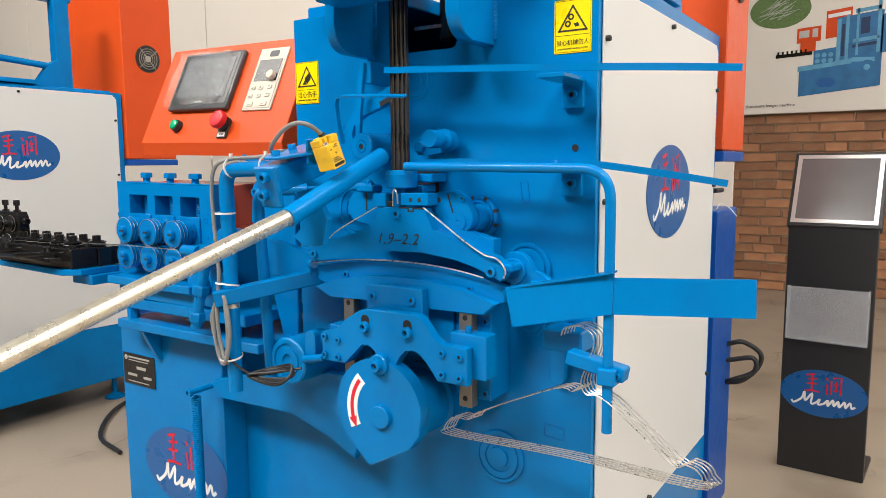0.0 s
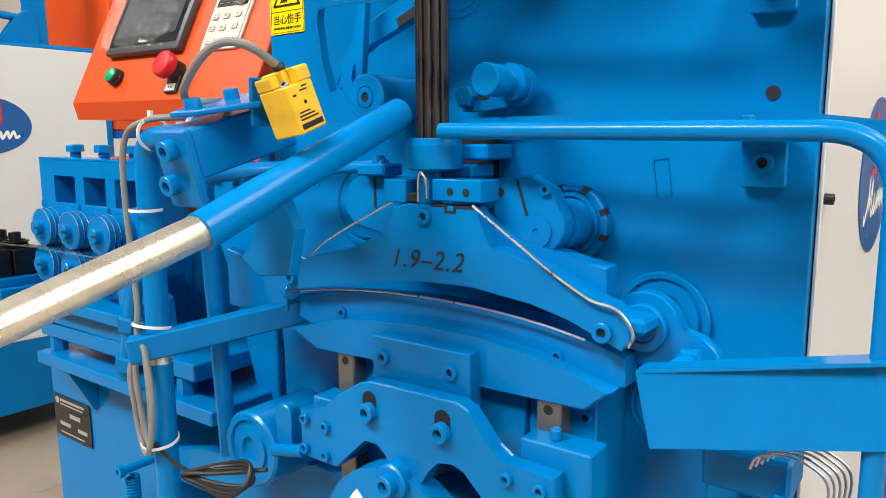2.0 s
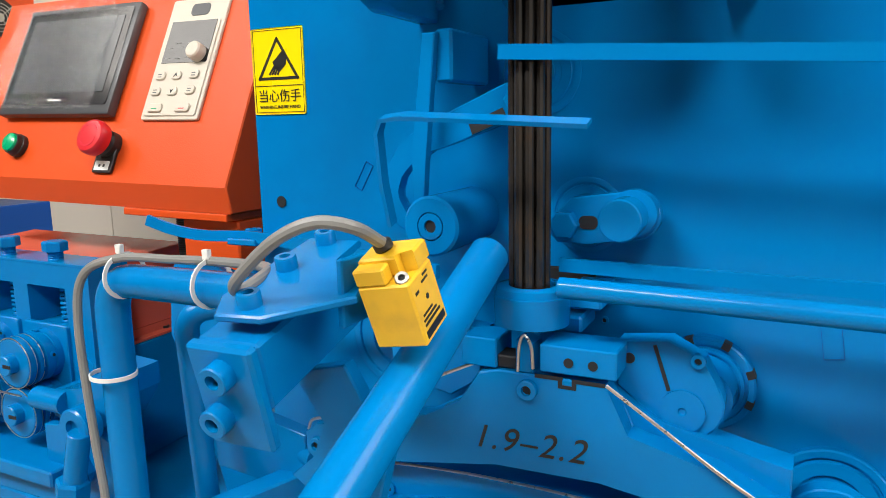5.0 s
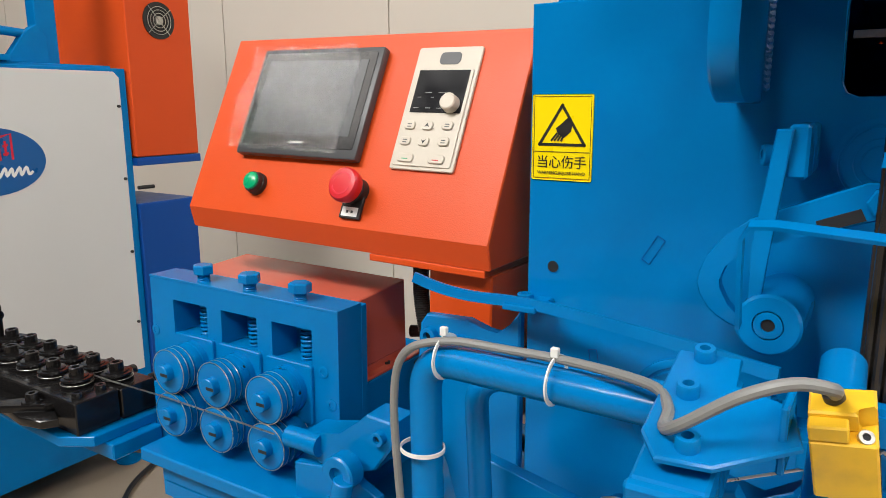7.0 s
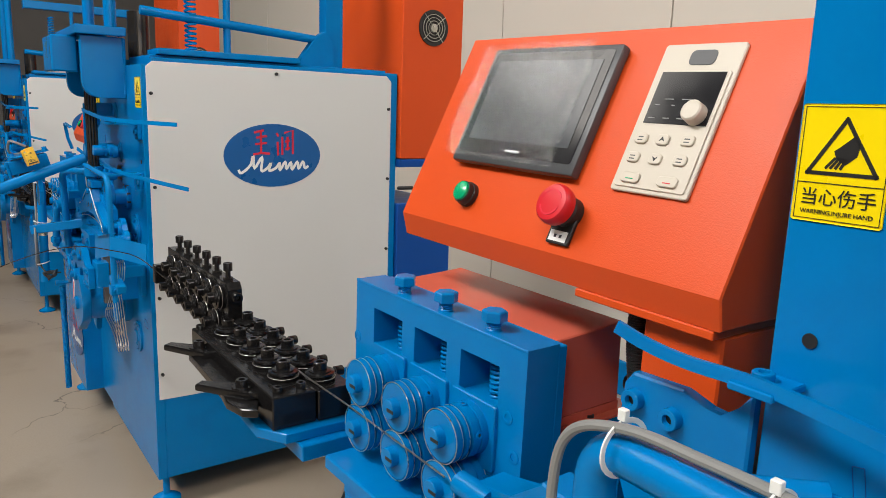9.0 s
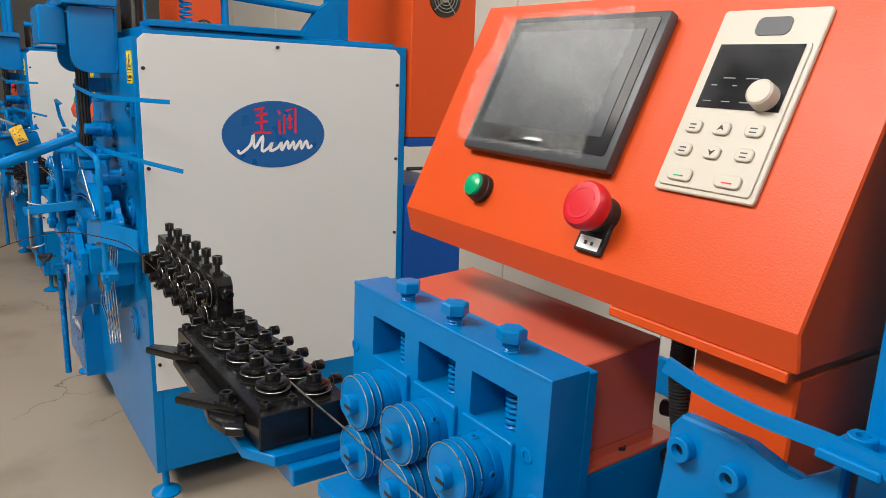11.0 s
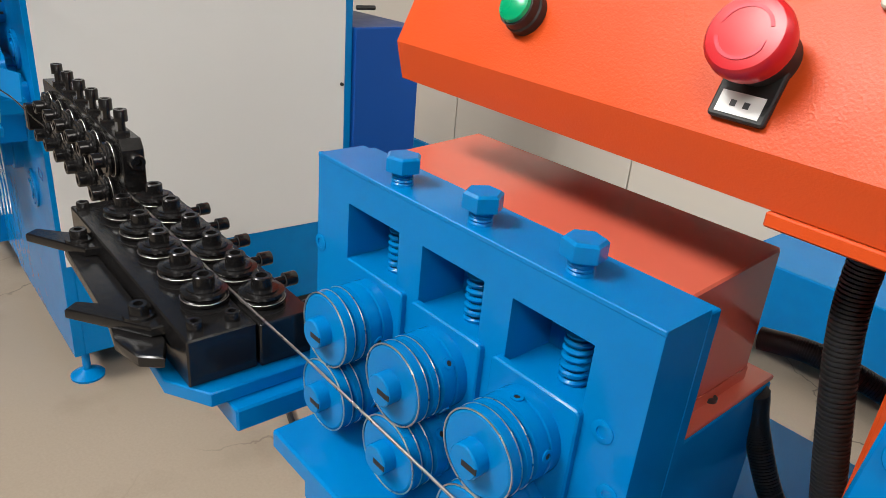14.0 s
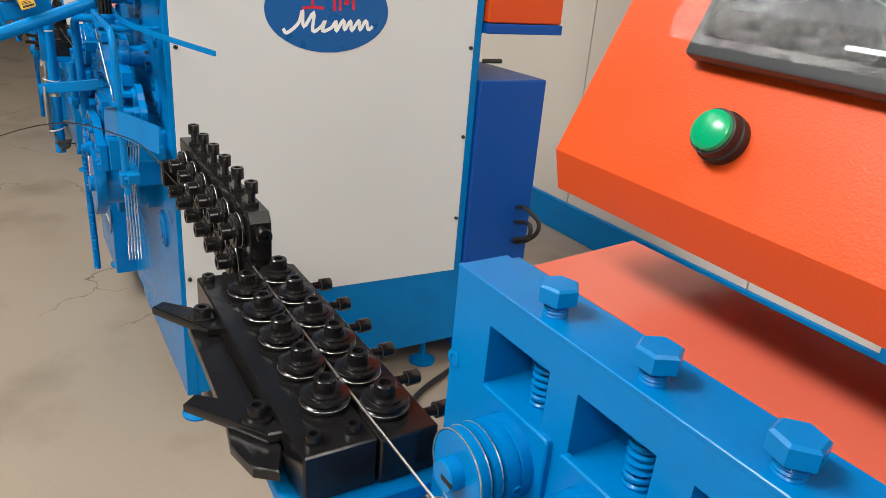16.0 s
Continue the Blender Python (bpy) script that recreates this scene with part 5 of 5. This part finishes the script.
    part("dial", lathe(m @ Vector((0.064, 0.078, 0.006)), m.to_3x3() @ Vector((0, 0, 1)), [(0, 0.0105), (0.010, 0.0100), (0.0115, 0.0085), (0.0115, 0)], 28), BEIGE, kp, "round ivory dial")
    keys = [(0.016, 0.052, 0.014), (0.040, 0.052, 0.014), (0.066, 0.053, 0.014), (0.015, 0.033, 0.014), (0.040, 0.033, 0.014), (0.066, 0.034, 0.014), (0.021, 0.013, 0.021), (0.062, 0.013, 0.021)]
    for i, (u, v, w) in enumerate(keys):
        key = part("key", prism(rounded(u - w / 2, u + w / 2, v - 0.005, v + 0.005, 0.0035), 0.0055, 0.0078, None, 0.0007, "z", m), BEIGE, kp)
        if i in (1, 4):
            s = 1 if i == 1 else -1
            mk = prism([(u - 0.003, v - 0.002 * s), (u, v + 0.003 * s), (u + 0.003, v - 0.002 * s), (u, v - 0.0005 * s)], 0.0078, 0.008, None, 0, "z", m)
            part("key_mark", mk, INK, kp, smooth=0)
        else:
            mk = bmesh.new()
            for q in ((-0.0015,) if i > 5 else (0.001, -0.002)):
                box(u - w * 0.2, u + w * 0.2, v + q - 0.0005, v + q + 0.0005, 0.0078, 0.008, 0, mk, m)
            part("key_mark", mk, (GREY_PLASTIC, INK, GREY_PLASTIC, GREY_PLASTIC, INK, GREY_PLASTIC, GREEN, RED)[i], kp, smooth=0)
    # buttons
    n = m.to_3x3() @ Vector((0, 0, 1))
    p = face(-1.450, 0.040).translation
    gb = part("green_button", lathe(p, n, [(0, 0.0145), (0.006, 0.0145), (0.007, 0.0135), (0.013, 0.0130), (0.013, 0.0118), (0.0135, 0.0115)], 32), RUBBER, cb, "round green push button in a black ring")
    part("button_cap", lathe(p + n * 0.0135, n, [(0, 0.0118), (0.0025, 0.0112), (0.0045, 0.008), (0.0052, 0.0)], 32), GREEN, gb, "glossy green cap")
    p = face(-1.288, 0.043).translation
    es = part("emergency_stop", lathe(p, n, [(0, 0.016), (0.010, 0.0155), (0.012, 0.0135), (0.020, 0.012)], 32), RUBBER, cb, "red mushroom emergency stop button")
    part("mushroom_head", lathe(p + n * 0.016, n, [(0, 0.013), (0.002, 0.0195), (0.008, 0.0205), (0.013, 0.0200), (0.0155, 0.0180), (0.0165, 0.0120), (0.0160, 0.0)], 40), RED, es, "red mushroom head")
    me = face(-1.288, 0.043)
    b = bmesh.new()
    for a0 in (200, 20):
        ro = arc(0, 0, 0.0135, a0, a0 + 130, 10) + [(0.0122 * math.cos(radians(a0 + 150)), 0.0122 * math.sin(radians(a0 + 150)))] + arc(0, 0, 0.0118, a0 + 130, a0, 10)
        prism(ro, 0.0323, 0.0328, b, 0, "z", me)
    part("turn_arrow", b, LOGO_RED, es, smooth=0)
    part("name_holder", prism(rounded(-0.0150, 0.0150, -0.0335, -0.004, 0.002), 0.0003, 0.005, None, 0.001, "z", me), RUBBER, es)
    part("name_card", box(-0.0115, 0.0115, -0.0310, -0.0200, 0.005, 0.0054, 0, m=me), LOGO_WHITE, es, "small white name card")
    b = bmesh.new()
    for u in (-0.006, 0.001):
        box(u + 0.001, u + 0.0040, -0.0272, -0.0240, 0.0054, 0.0056, 0, b, me)
    part("print", b, GREY_PLASTIC, es, smooth=0)
    # ribbed hose below
    part("ribbed_hose", hose([(-1.228, 1.22, 1.0), (-1.227, 1.22, 0.94), (-1.214, 1.222, 0.87), (-1.200, 1.225, 0.81), (-1.185, 1.23, 0.775), (-1.15, 1.32, 0.74), (-1.12, 1.40, 0.66)], 0.0098), RUBBER, cb, "black ribbed cable hose")
    cb.matrix_basis = lean((-1.10, 1.2, 1.02), 1.0) @ cb.matrix_basis


control_box()


# ---- roller feed ----
XS = (-1.515, -1.4325, -1.350)


def feeder():
    fe = thing("wire_feeder", (-1.44, 1.2, 0.69), "blue roller feed block with six grooved rollers and red cover", "wire feeder", "wire feeders")
    MACHINE.append(fe)
    y0, y1 = 1.113, 1.156
    b = bmesh.new()
    wins = [(-1.556, -1.492), (-1.466, -1.404), (-1.379, -1.316)]
    zt, za, zb = 0.945, 0.9165, 0.870
    box(-1.600, -1.277, y0, y1, za, zt, 0, b)
    box(-1.600, -1.277, y0, y1, 0.690, zb, 0, b)
    xs = [-1.600] + [v for w in wins for v in w] + [-1.277]
    for i in range(0, 8, 2):
        box(xs[i], xs[i + 1], y0, y1, zb, za, 0, b)
    bmesh.ops.remove_doubles(b, verts=b.verts, dist=0.0001)
    part("roller_block", b, BLUE, fe, smooth=0)
    part("block_back", box(-1.600, -1.277, y1 + 0.0005, y1 + 0.012, 0.69, 0.942, 0.001), BLUE, fe)
    part("edge_strip", box(-1.6005, -1.2765, y0 - 0.0006, y0 + 0.004, zt - 0.003, zt + 0.0006, 0.0006), BLUE, fe)
    for w0, w1 in wins:
        x = (w0 + w1) / 2 + 0.006
        sp = part("pressure_spring", coil((x, 1.137, zb), (0, 0, 1), 0.0085, 0.0021, 8.5, za - zb), BLUE, fe, "short blue pressure spring")
        part("spring_pin", rod((x, 1.137, zb), (x, 1.137, za), 0.0055, 12), BLUE, sp)
    for x in (-1.511, -1.428, -1.345):
        st = part("adjusting_stud", lathe((x, 1.128, 0.94), (0, 0, 1), [(0, 0.0085), (0.006, 0.0085)] + [(0.006 + 0.0012 * i, 0.0085 - 0.0009 * (i % 2)) for i in range(1, 8)] + [(0.0162, 0.008)], 18), BLUE, fe)
        bolt(st, (x, 1.128, 0.9555), (0, 0, 1), 0.0138, 0.0115, kind="hex", name="bolt_head", turn=0.3 + x * 9)
    grooves = [(0, 0.0285), (0.002, 0.029), (0.012, 0.029), (0.0125, 0.0275), (0.0145, 0.0275), (0.015, 0.029), (0.024, 0.029), (0.0245, 0.0255), (0.028, 0.0255), (0.0285, 0.029), (0.033, 0.029), (0.0335, 0.0255), (0.037, 0.0255), (0.0375, 0.029), (0.044, 0.029), (0.046, 0.0265)]
    for row, z in enumerate((0.839, 0.781)):
        for x in XS:
            ro = part("feed_roller", lathe((x, 1.112, z), (0, -1, 0), grooves, 40), BLUE, fe, "blue grooved feed roller with bright worn rims")
            c = bmesh.new()
            for y in (1.112 - 0.0020, 1.112 - 0.0285, 1.112 - 0.0375, 1.112 - 0.0455):
                rr = 0.0288
                sweep([(x + rr * math.cos(a), y, z + rr * math.sin(a)) for a in (2 * math.pi * i / 40 for i in range(41))], 0.0006, 5, c)
            part("worn_rim", c, WIRE, ro)
            part("hub", lathe((x, 1.066, z), (0, -1, 0), [(0, 0.0115), (0.0095, 0.0115), (0.0105, 0.0105), (0.0105, 0)], 24), BLUE, ro)
            # hub slot as a dark block, its shade put into the colour
            part("slot", box(x - 0.001, x + 0.011, 1.0552, 1.0600, z - 0.002, z + 0.002, 0), RECESS_SHADE, ro)
            for a in (42 + 600 * (x + 1.43), -38 + 600 * (x + 1.43)):
                d = Vector((math.cos(radians(a)), 0, math.sin(radians(a))))
                bolt(ro, Vector((x, 1.0955, z)) + d * 0.0288, d, 0.0042, 0.0012, name="set_screw")
    # bearing caps between the rollers and the block
    for x in XS:
        part("bearing_plate", prism(rounded(x - 0.036, x + 0.036, 0.80, 0.874, 0.004), 1.108, 1.1148), BLUE, fe)
    part("lower_plate", box(-1.60, -1.28, 1.106, 1.1148, 0.70, 0.795, 0.001), BLUE, fe)
    part("front_ledge", box(-1.548, -1.27, 1.040, 1.1148, 0.720, 0.738, 0.002), BLUE, fe)
    part("ledge_front", box(-1.530, -1.28, 1.058, 1.10, 0.6905, 0.7195, 0.001), BLUE, fe)
    for x, z in ((-1.595, 0.868), (-1.288, 0.830), (-1.300, 0.868)):
        bolt(fe, (x, 1.115, z), r=0.0075, h=0.003)
    # exit guide
    gd = part("exit_guide", lathe((-1.312, 1.062, 0.809), (1, 0, 0), [(0, 0.008), (0.004, 0.012), (0.05, 0.0125)], 24), BLUE, fe)
    part("guide_arm", prism([(-1.285, 0.79), (-1.235, 0.782), (-1.19, 0.80), (-1.165, 0.835), (-1.165, 0.858), (-1.20, 0.860), (-1.235, 0.828), (-1.285, 0.82)], 1.062, 1.10, None, 0.002), BLUE, fe)
    bolt(fe, (-1.182, 1.062, 0.840), r=0.008, h=0.008)
    part("clamp", lathe((-1.215, 1.05, 0.802), (0, -1, 0), [(0, 0.02), (0.018, 0.02), (0.02, 0.018), (0.02, 0.009), (0.014, 0.009), (0.014, 0)], 28), BLUE, fe)
    part("adjuster", rod((-1.235, 1.025, 0.66), (-1.205, 1.03, 0.80), 0.011, 16), BLUE, fe)
    bolt(fe, (-1.222, 1.028, 0.73), (0.2, 0, 1), 0.017, 0.02, kind="hex", name="adjuster_nut")
    bolt(fe, (-1.232, 1.026, 0.675), (0.2, 0, 1), 0.017, 0.02, kind="hex", name="adjuster_nut")
    part("swing_plate", prism([(-1.30, 0.70), (-1.22, 0.695), (-1.18, 0.725), (-1.185, 0.77), (-1.23, 0.79), (-1.30, 0.78)], 1.06, 1.072), BLUE, fe)
    bolt(fe, (-1.24, 1.06, 0.742), r=0.016, h=0.012, kind="hexw")
    # gear housing below the cover
    part("gear_housing", box(-1.60, -1.285, 1.172, 1.305, 0.690, 0.836, 0.002), BLUE, fe)
    rc = part("gear_cover", prism([(1.172, 0.850), (1.172, 0.9395), (1.276, 0.945), (1.280, 0.850)], -1.588, -1.296, None, axis="x", r=0.0015), RED_COVER, fe, "red-orange painted sheet gear cover")
    part("cover_flange", box(-1.59, -1.285, 1.172, 1.305, 0.8365, 0.8405, 0.0008), RED_COVER, rc)
    part("cover_skirt", box(-1.588, -1.296, 1.173, 1.281, 0.8405, 0.8505, 0), RED_COVER, rc)
    bolt(rc, (-1.297, 1.235, 0.8405), (0, 0, 1), 0.005, 0.003, RUBBER, name="screw")
    lat = lathe((-1.2958, 1.18, 0.932), (1, 0, 0), [(0, 0.003), (0.0003, 0.003), (0.0003, 0)], 10)
    part("hole", lat, RECESS_SHADE, rc)
    part("cable_hose", hose([(-1.288, 1.29, 0.83), (-1.283, 1.30, 0.795), (-1.256, 1.30, 0.745), (-1.215, 1.30, 0.71), (-1.14, 1.31, 0.66)], 0.0095), RUBBER, fe, "black ribbed cable hose")
    part("cable_hose", hose([(-1.300, 1.30, 0.866), (-1.264, 1.305, 0.870), (-1.22, 1.32, 0.858), (-1.16, 1.33, 0.84)], 0.0085), RUBBER, fe, "black ribbed cable hose")
    fe.matrix_basis = lean((-1.33, 1.1, 0.85), 0.8) @ fe.matrix_basis @ Matrix.Rotation(radians(1.6), 4, "Z")


feeder()


# ---- straightener ----
def straightener():
    s = thing("wire_straightener", (-1.72, 1.03, 0.74), "black-oxide wire straightener with two rows of grooved rollers", "wire straightener", "wire straighteners")
    MACHINE.append(s)
    ZT = 0.798
    part("support_bracket", prism([(-1.95, 1.0), (-1.64, 0.985), (-1.60, 1.01), (-1.60, 1.115), (-1.95, 1.115)], 0.738, 0.752, None, axis="z"), BLUE, s, "blue support bracket")
    part("support_web", box(-1.665, -1.585, 1.025, 1.10, 0.715, 0.738, 0.002), BLUE, s)
    part("base_block", box(-1.962, -1.615, 0.998, 1.0595, 0.753, ZT, 0.0015), BLACK, s)
    part("slide_block", box(-1.968, -1.613, 1.0615, 1.114, 0.753, ZT - 0.002, 0.0015), BLACK, s)
    prof = [(0, 0.0130), (0.0012, 0.0212), (0.004, 0.0212), (0.0065, 0.0180), (0.009, 0.0212), (0.0114, 0.0205), (0.0122, 0.0155), (0.0135, 0.0155), (0.0140, 0.012)]

    def roller(p, d, kind):
        d = Vector(d)
        key = ("guide_roller", kind)
        if key not in CACHE:
            CACHE[key] = to_mesh(lathe((0, 0, 0), (0, 0, 1), prof, 32), BLACK)
            c = bmesh.new()
            for zz in (0.0045,):
                sweep([(0.0211 * math.cos(a), 0.0211 * math.sin(a), zz) for a in (2 * math.pi * i / 32 for i in range(33))], 0.00032, 5, c)
            CACHE["rim"] = to_mesh(c, STEEL)
            CACHE["cap"] = to_mesh(lathe((0, 0, 0.0140), (0, 0, 1), [(0, 0.0096), (0.0105, 0.0096), (0.0115, 0.0086), (0.0115, 0.0052), (0.006, 0.0048), (0.006, 0)], 20), BLACK)
        m = Matrix.Translation(p) @ d.to_track_quat("Z", "Y").to_matrix().to_4x4()
        r = put("guide_roller", CACHE[key], s, "black grooved guide roller", m)
        put("bright_rim", CACHE["rim"], r, m=m)
        put("socket_screw", CACHE["cap"], r, m=m)

    for k in range(5):
        roller((-1.677 - 0.0562 * k, 1.039, ZT), (0, 0, 1), 0)
    for k in range(6):
        x = -1.653 - 0.0557 * k
        roller((x, 1.083, ZT - 0.002), (0, 0, 1), 0)
        sc = part("side_screw", rod((x, 1.112, 0.779), (x, 1.142, 0.779), 0.0045, 12), BLACK, s)
        bolt(sc, (x, 1.136, 0.779), (0, 1, 0), 0.0076, 0.011, BLACK, name="screw_head")
    for x, y in ((-1.632, 1.012), (-1.632, 1.045), (-1.948, 1.008)):
        bolt(s, (x, y, ZT), (0, 0, 1), 0.0068, 0.008, BLACK, name="socket_screw")
    # cam levers
    for px, py, tx, ty in ((-1.693, 0.986, -1.742, 0.942), (-1.883, 0.986, -1.930, 0.950)):
        a = Vector((tx - px, ty - py, 0))
        u = a.normalized()
        v = Vector((-u.y, u.x, 0))
        p = Vector((px, py, 0))
        pts = [p + u * a.length + v * 0.008, p + u * 0.015 + v * 0.012, p - u * 0.02 + v * 0.017, p - u * 0.035 + v * 0.004, p - u * 0.03 - v * 0.012, p - v * 0.017, p + u * 0.018 - v * 0.012, p + u * a.length - v * 0.008]
        lv = part("cam_lever", prism([(q.x, q.y) for q in pts], 0.779, 0.789, None, axis="z", r=0.0015), BLACK, s)
        bolt(lv, (px, py, 0.789), (0, 0, 1), 0.0085, 0.012, BLACK, name="pivot_screw")
        part("washer", lathe((px, py, 0.789), (0, 0, 1), [(0, 0.014), (0.0025, 0.0135)], 20), BLACK, lv)
    part("side_plate", prism([(-1.93, 0.9965), (-1.66, 0.9965), (-1.632, 0.985), (-1.645, 0.968), (-1.68, 0.960), (-1.72, 0.966), (-1.89, 0.972)], 0.768, 0.779, None, axis="z"), BLACK, s)
    # upright roller set
    part("upright_plate", prism([(-2.325, 0.765), (-1.965, 0.765), (-1.957, 0.775), (-1.957, 0.856), (-1.966, 0.868), (-2.325, 0.868)], 1.058, 1.084), BLACK, s)
    part("upright_foot", box(-2.04, -1.96, 1.045, 1.095, 0.738, 0.7645, 0.001), BLACK, s)
    for k in range(6):
        x = -1.987 - 0.0585 * k
        ts = part("top_screw", rod((x, 1.070, 0.868), (x, 1.070, 0.890), 0.0045, 12), BLACK, s)
        bolt(ts, (x, 1.070, 0.886), (0, 0, 1), 0.0078, 0.012, BLACK, name="screw_head")
        part("lock_nut", lathe((x, 1.070, 0.868), (0, 0, 1), [(0, 0.0085), (0.005, 0.0085)], 6), BLACK, ts)
        roller((-1.990 - 0.0572 * k, 1.058, 0.838), (0, -1, 0), 0)
        roller((-2.014 - 0.0572 * k, 1.058, 0.790), (0, -1, 0), 0)
    bolt(s, (-1.957, 1.072, 0.844), (1, 0, 0), 0.009, 0.014, BLACK, name="end_screw")
    part("wire_guide", box(-2.345, -2.328, 1.03, 1.065, 0.79, 0.83, 0.002), BLACK, s)


straightener()


# ---- wires and hangers ----
def loose_wire(name, pts, r, label, n=8, mat=None):
    w = tagged(part(name, sweep(glide(pts, n) if n else [Vector(p) for p in pts], r, 8), mat or WIRE, None), label, "wire")
    MACHINE.append(w)
    return w


loose_wire("feed_wire", [(-2.4, 1.061, 0.808), (-1.98, 1.061, 0.8045), (-1.63, 1.061, 0.8045), (-1.52, 1.059, 0.809), (-1.32, 1.0575, 0.8095)], 0.0011, "thin bright steel wire fed straight between rollers", 0)
loose_wire("supply_wire", [(-2.26, 1.04, 0.812), (-2.5, 1.0, 0.83), (-2.8, 0.85, 0.78), (-3.3, 0.45, 0.5), (-3.9, -0.1, 0.12), (-4.3, -0.5, 0.004)], 0.0012, "thin dark supply wire running down to the floor", 8, OILY)
loose_wire("bent_wire", [(-0.690, 1.060, 0.916), (-0.651, 1.060, 0.8905), (-0.612, 1.060, 0.865), (-0.582, 1.060, 0.8485), (-0.572, 1.060, 0.845), (-0.556, 1.060, 0.842), (-0.545, 1.060, 0.832), (-0.541, 1.061, 0.822), (-0.545, 1.062, 0.812)], 0.0013, "bright steel wire bent over the former", 5)
loose_wire("bent_wire", [(-0.784, 1.072, 0.918), (-0.876, 1.072, 0.873), (-0.905, 1.072, 0.853), (-0.914, 1.071, 0.846), (-0.928, 1.070, 0.848), (-0.942, 1.070, 0.844), (-0.948, 1.072, 0.834)], 0.0013, "bright steel wire bent over the former", 5)
loose_wire("wire_loop", [(-0.754, 1.064, 0.916), (-0.752, 1.062, 0.936), (-0.748, 1.061, 0.944), (-0.743, 1.061, 0.936), (-0.742, 1.062, 0.920)], 0.0012, "small bent loop of wire under the nut", 5)
loose_wire("arched_wire", [(-0.950, 1.076, 0.806), (-0.86, 1.076, 0.818), (-0.78, 1.076, 0.8225), (-0.702, 1.076, 0.8215), (-0.637, 1.076, 0.816), (-0.588, 1.076, 0.808)], 0.0012, "bright wire arched between former and blade")


def hanger(k):
    """One finished wire hanger hooked on the catch."""
    o = Vector((0.005 + 0.0028 * k, 0.005 * k, 0.002 + 0.0008 * k))
    hook = [(-0.452, 1.078, 0.735), (-0.447, 1.078, 0.746), (-0.430, 1.076, 0.752), (-0.415, 1.075, 0.750), (-0.402, 1.074, 0.741), (-0.401, 1.072, 0.722), (-0.411, 1.070, 0.692), (-0.415, 1.066, 0.677)]
    right = [(-0.413, 1.064, 0.666), (-0.404, 1.062, 0.658), (-0.374, 1.058, 0.655), (-0.281, 1.046, 0.592), (-0.263, 1.043, 0.595), (-0.247, 1.041, 0.592), (-0.238, 1.040, 0.581), (-0.246, 1.041, 0.567)]
    left = [(-0.441, 1.067, 0.556), (-0.651, 1.089, 0.538), (-0.665, 1.090, 0.547), (-0.645, 1.088, 0.571), (-0.615, 1.085, 0.573), (-0.593, 1.083, 0.591), (-0.459, 1.069, 0.656), (-0.428, 1.066, 0.658), (-0.417, 1.064, 0.668)]
    pts = [Vector(p) for p in hook + right + left]
    w = tagged(part("wire_hanger", sweep([p + o for p in glide(pts, 4)], 0.0010, 7), WIRE, None), "bright bent wire hanger hanging from the catch block", "hanger", "finished wire hangers")
    MACHINE.append(w)


for k in range(5):
    hanger(k - 2)

loose_wire("power_cable", [(-0.425, 2.10, 0.500), (-0.385, 2.10, 0.510), (-0.345, 2.12, 0.480), (-0.350, 2.12, 0.440), (-0.385, 2.10, 0.405), (-0.425, 2.1, 0.395), (-0.40, 2.09, 0.41), (-0.355, 2.1, 0.435), (-0.36, 2.1, 0.47), (-0.425, 2.1, 0.455)], 0.0065, "black rubber power cable hanging in loops", 8, RUBBER)
loose_wire("loose_cable", [(-0.43, 1.98, 0.012), (-0.39, 1.88, 0.012), (-0.30, 1.72, 0.012), (-0.1, 1.55, 0.012), (0.1, 1.5, 0.012)], 0.008, "black rubber cable lying on the floor", 8, RUBBER)
loose_wire("wire_end", [(-0.44, 1.98, 0.868), (-0.435, 2.0, 0.88), (-0.415, 2.0, 0.872), (-0.395, 2.0, 0.85)], 0.0013, "loose pale wire end on the motor cover", 8, TIE)

# the further machines of the row
OFF = -2.345
for n in (1, 2):
    for ob in MACHINE:
        if ob.name.startswith("wire_end"):
            continue
        c = copy_thing(ob, Matrix.Translation((OFF * n, -0.03 * n, 0)) @ ob.matrix_basis)
        for q in c.children:
            if q.name.startswith("side_logo"):
                q.matrix_basis = Matrix.Translation((0, -0.025, 0.097))
            elif q.name.startswith("side_panel"):
                q.matrix_basis = Matrix.Translation((0, 0, 0.018))

bricks()
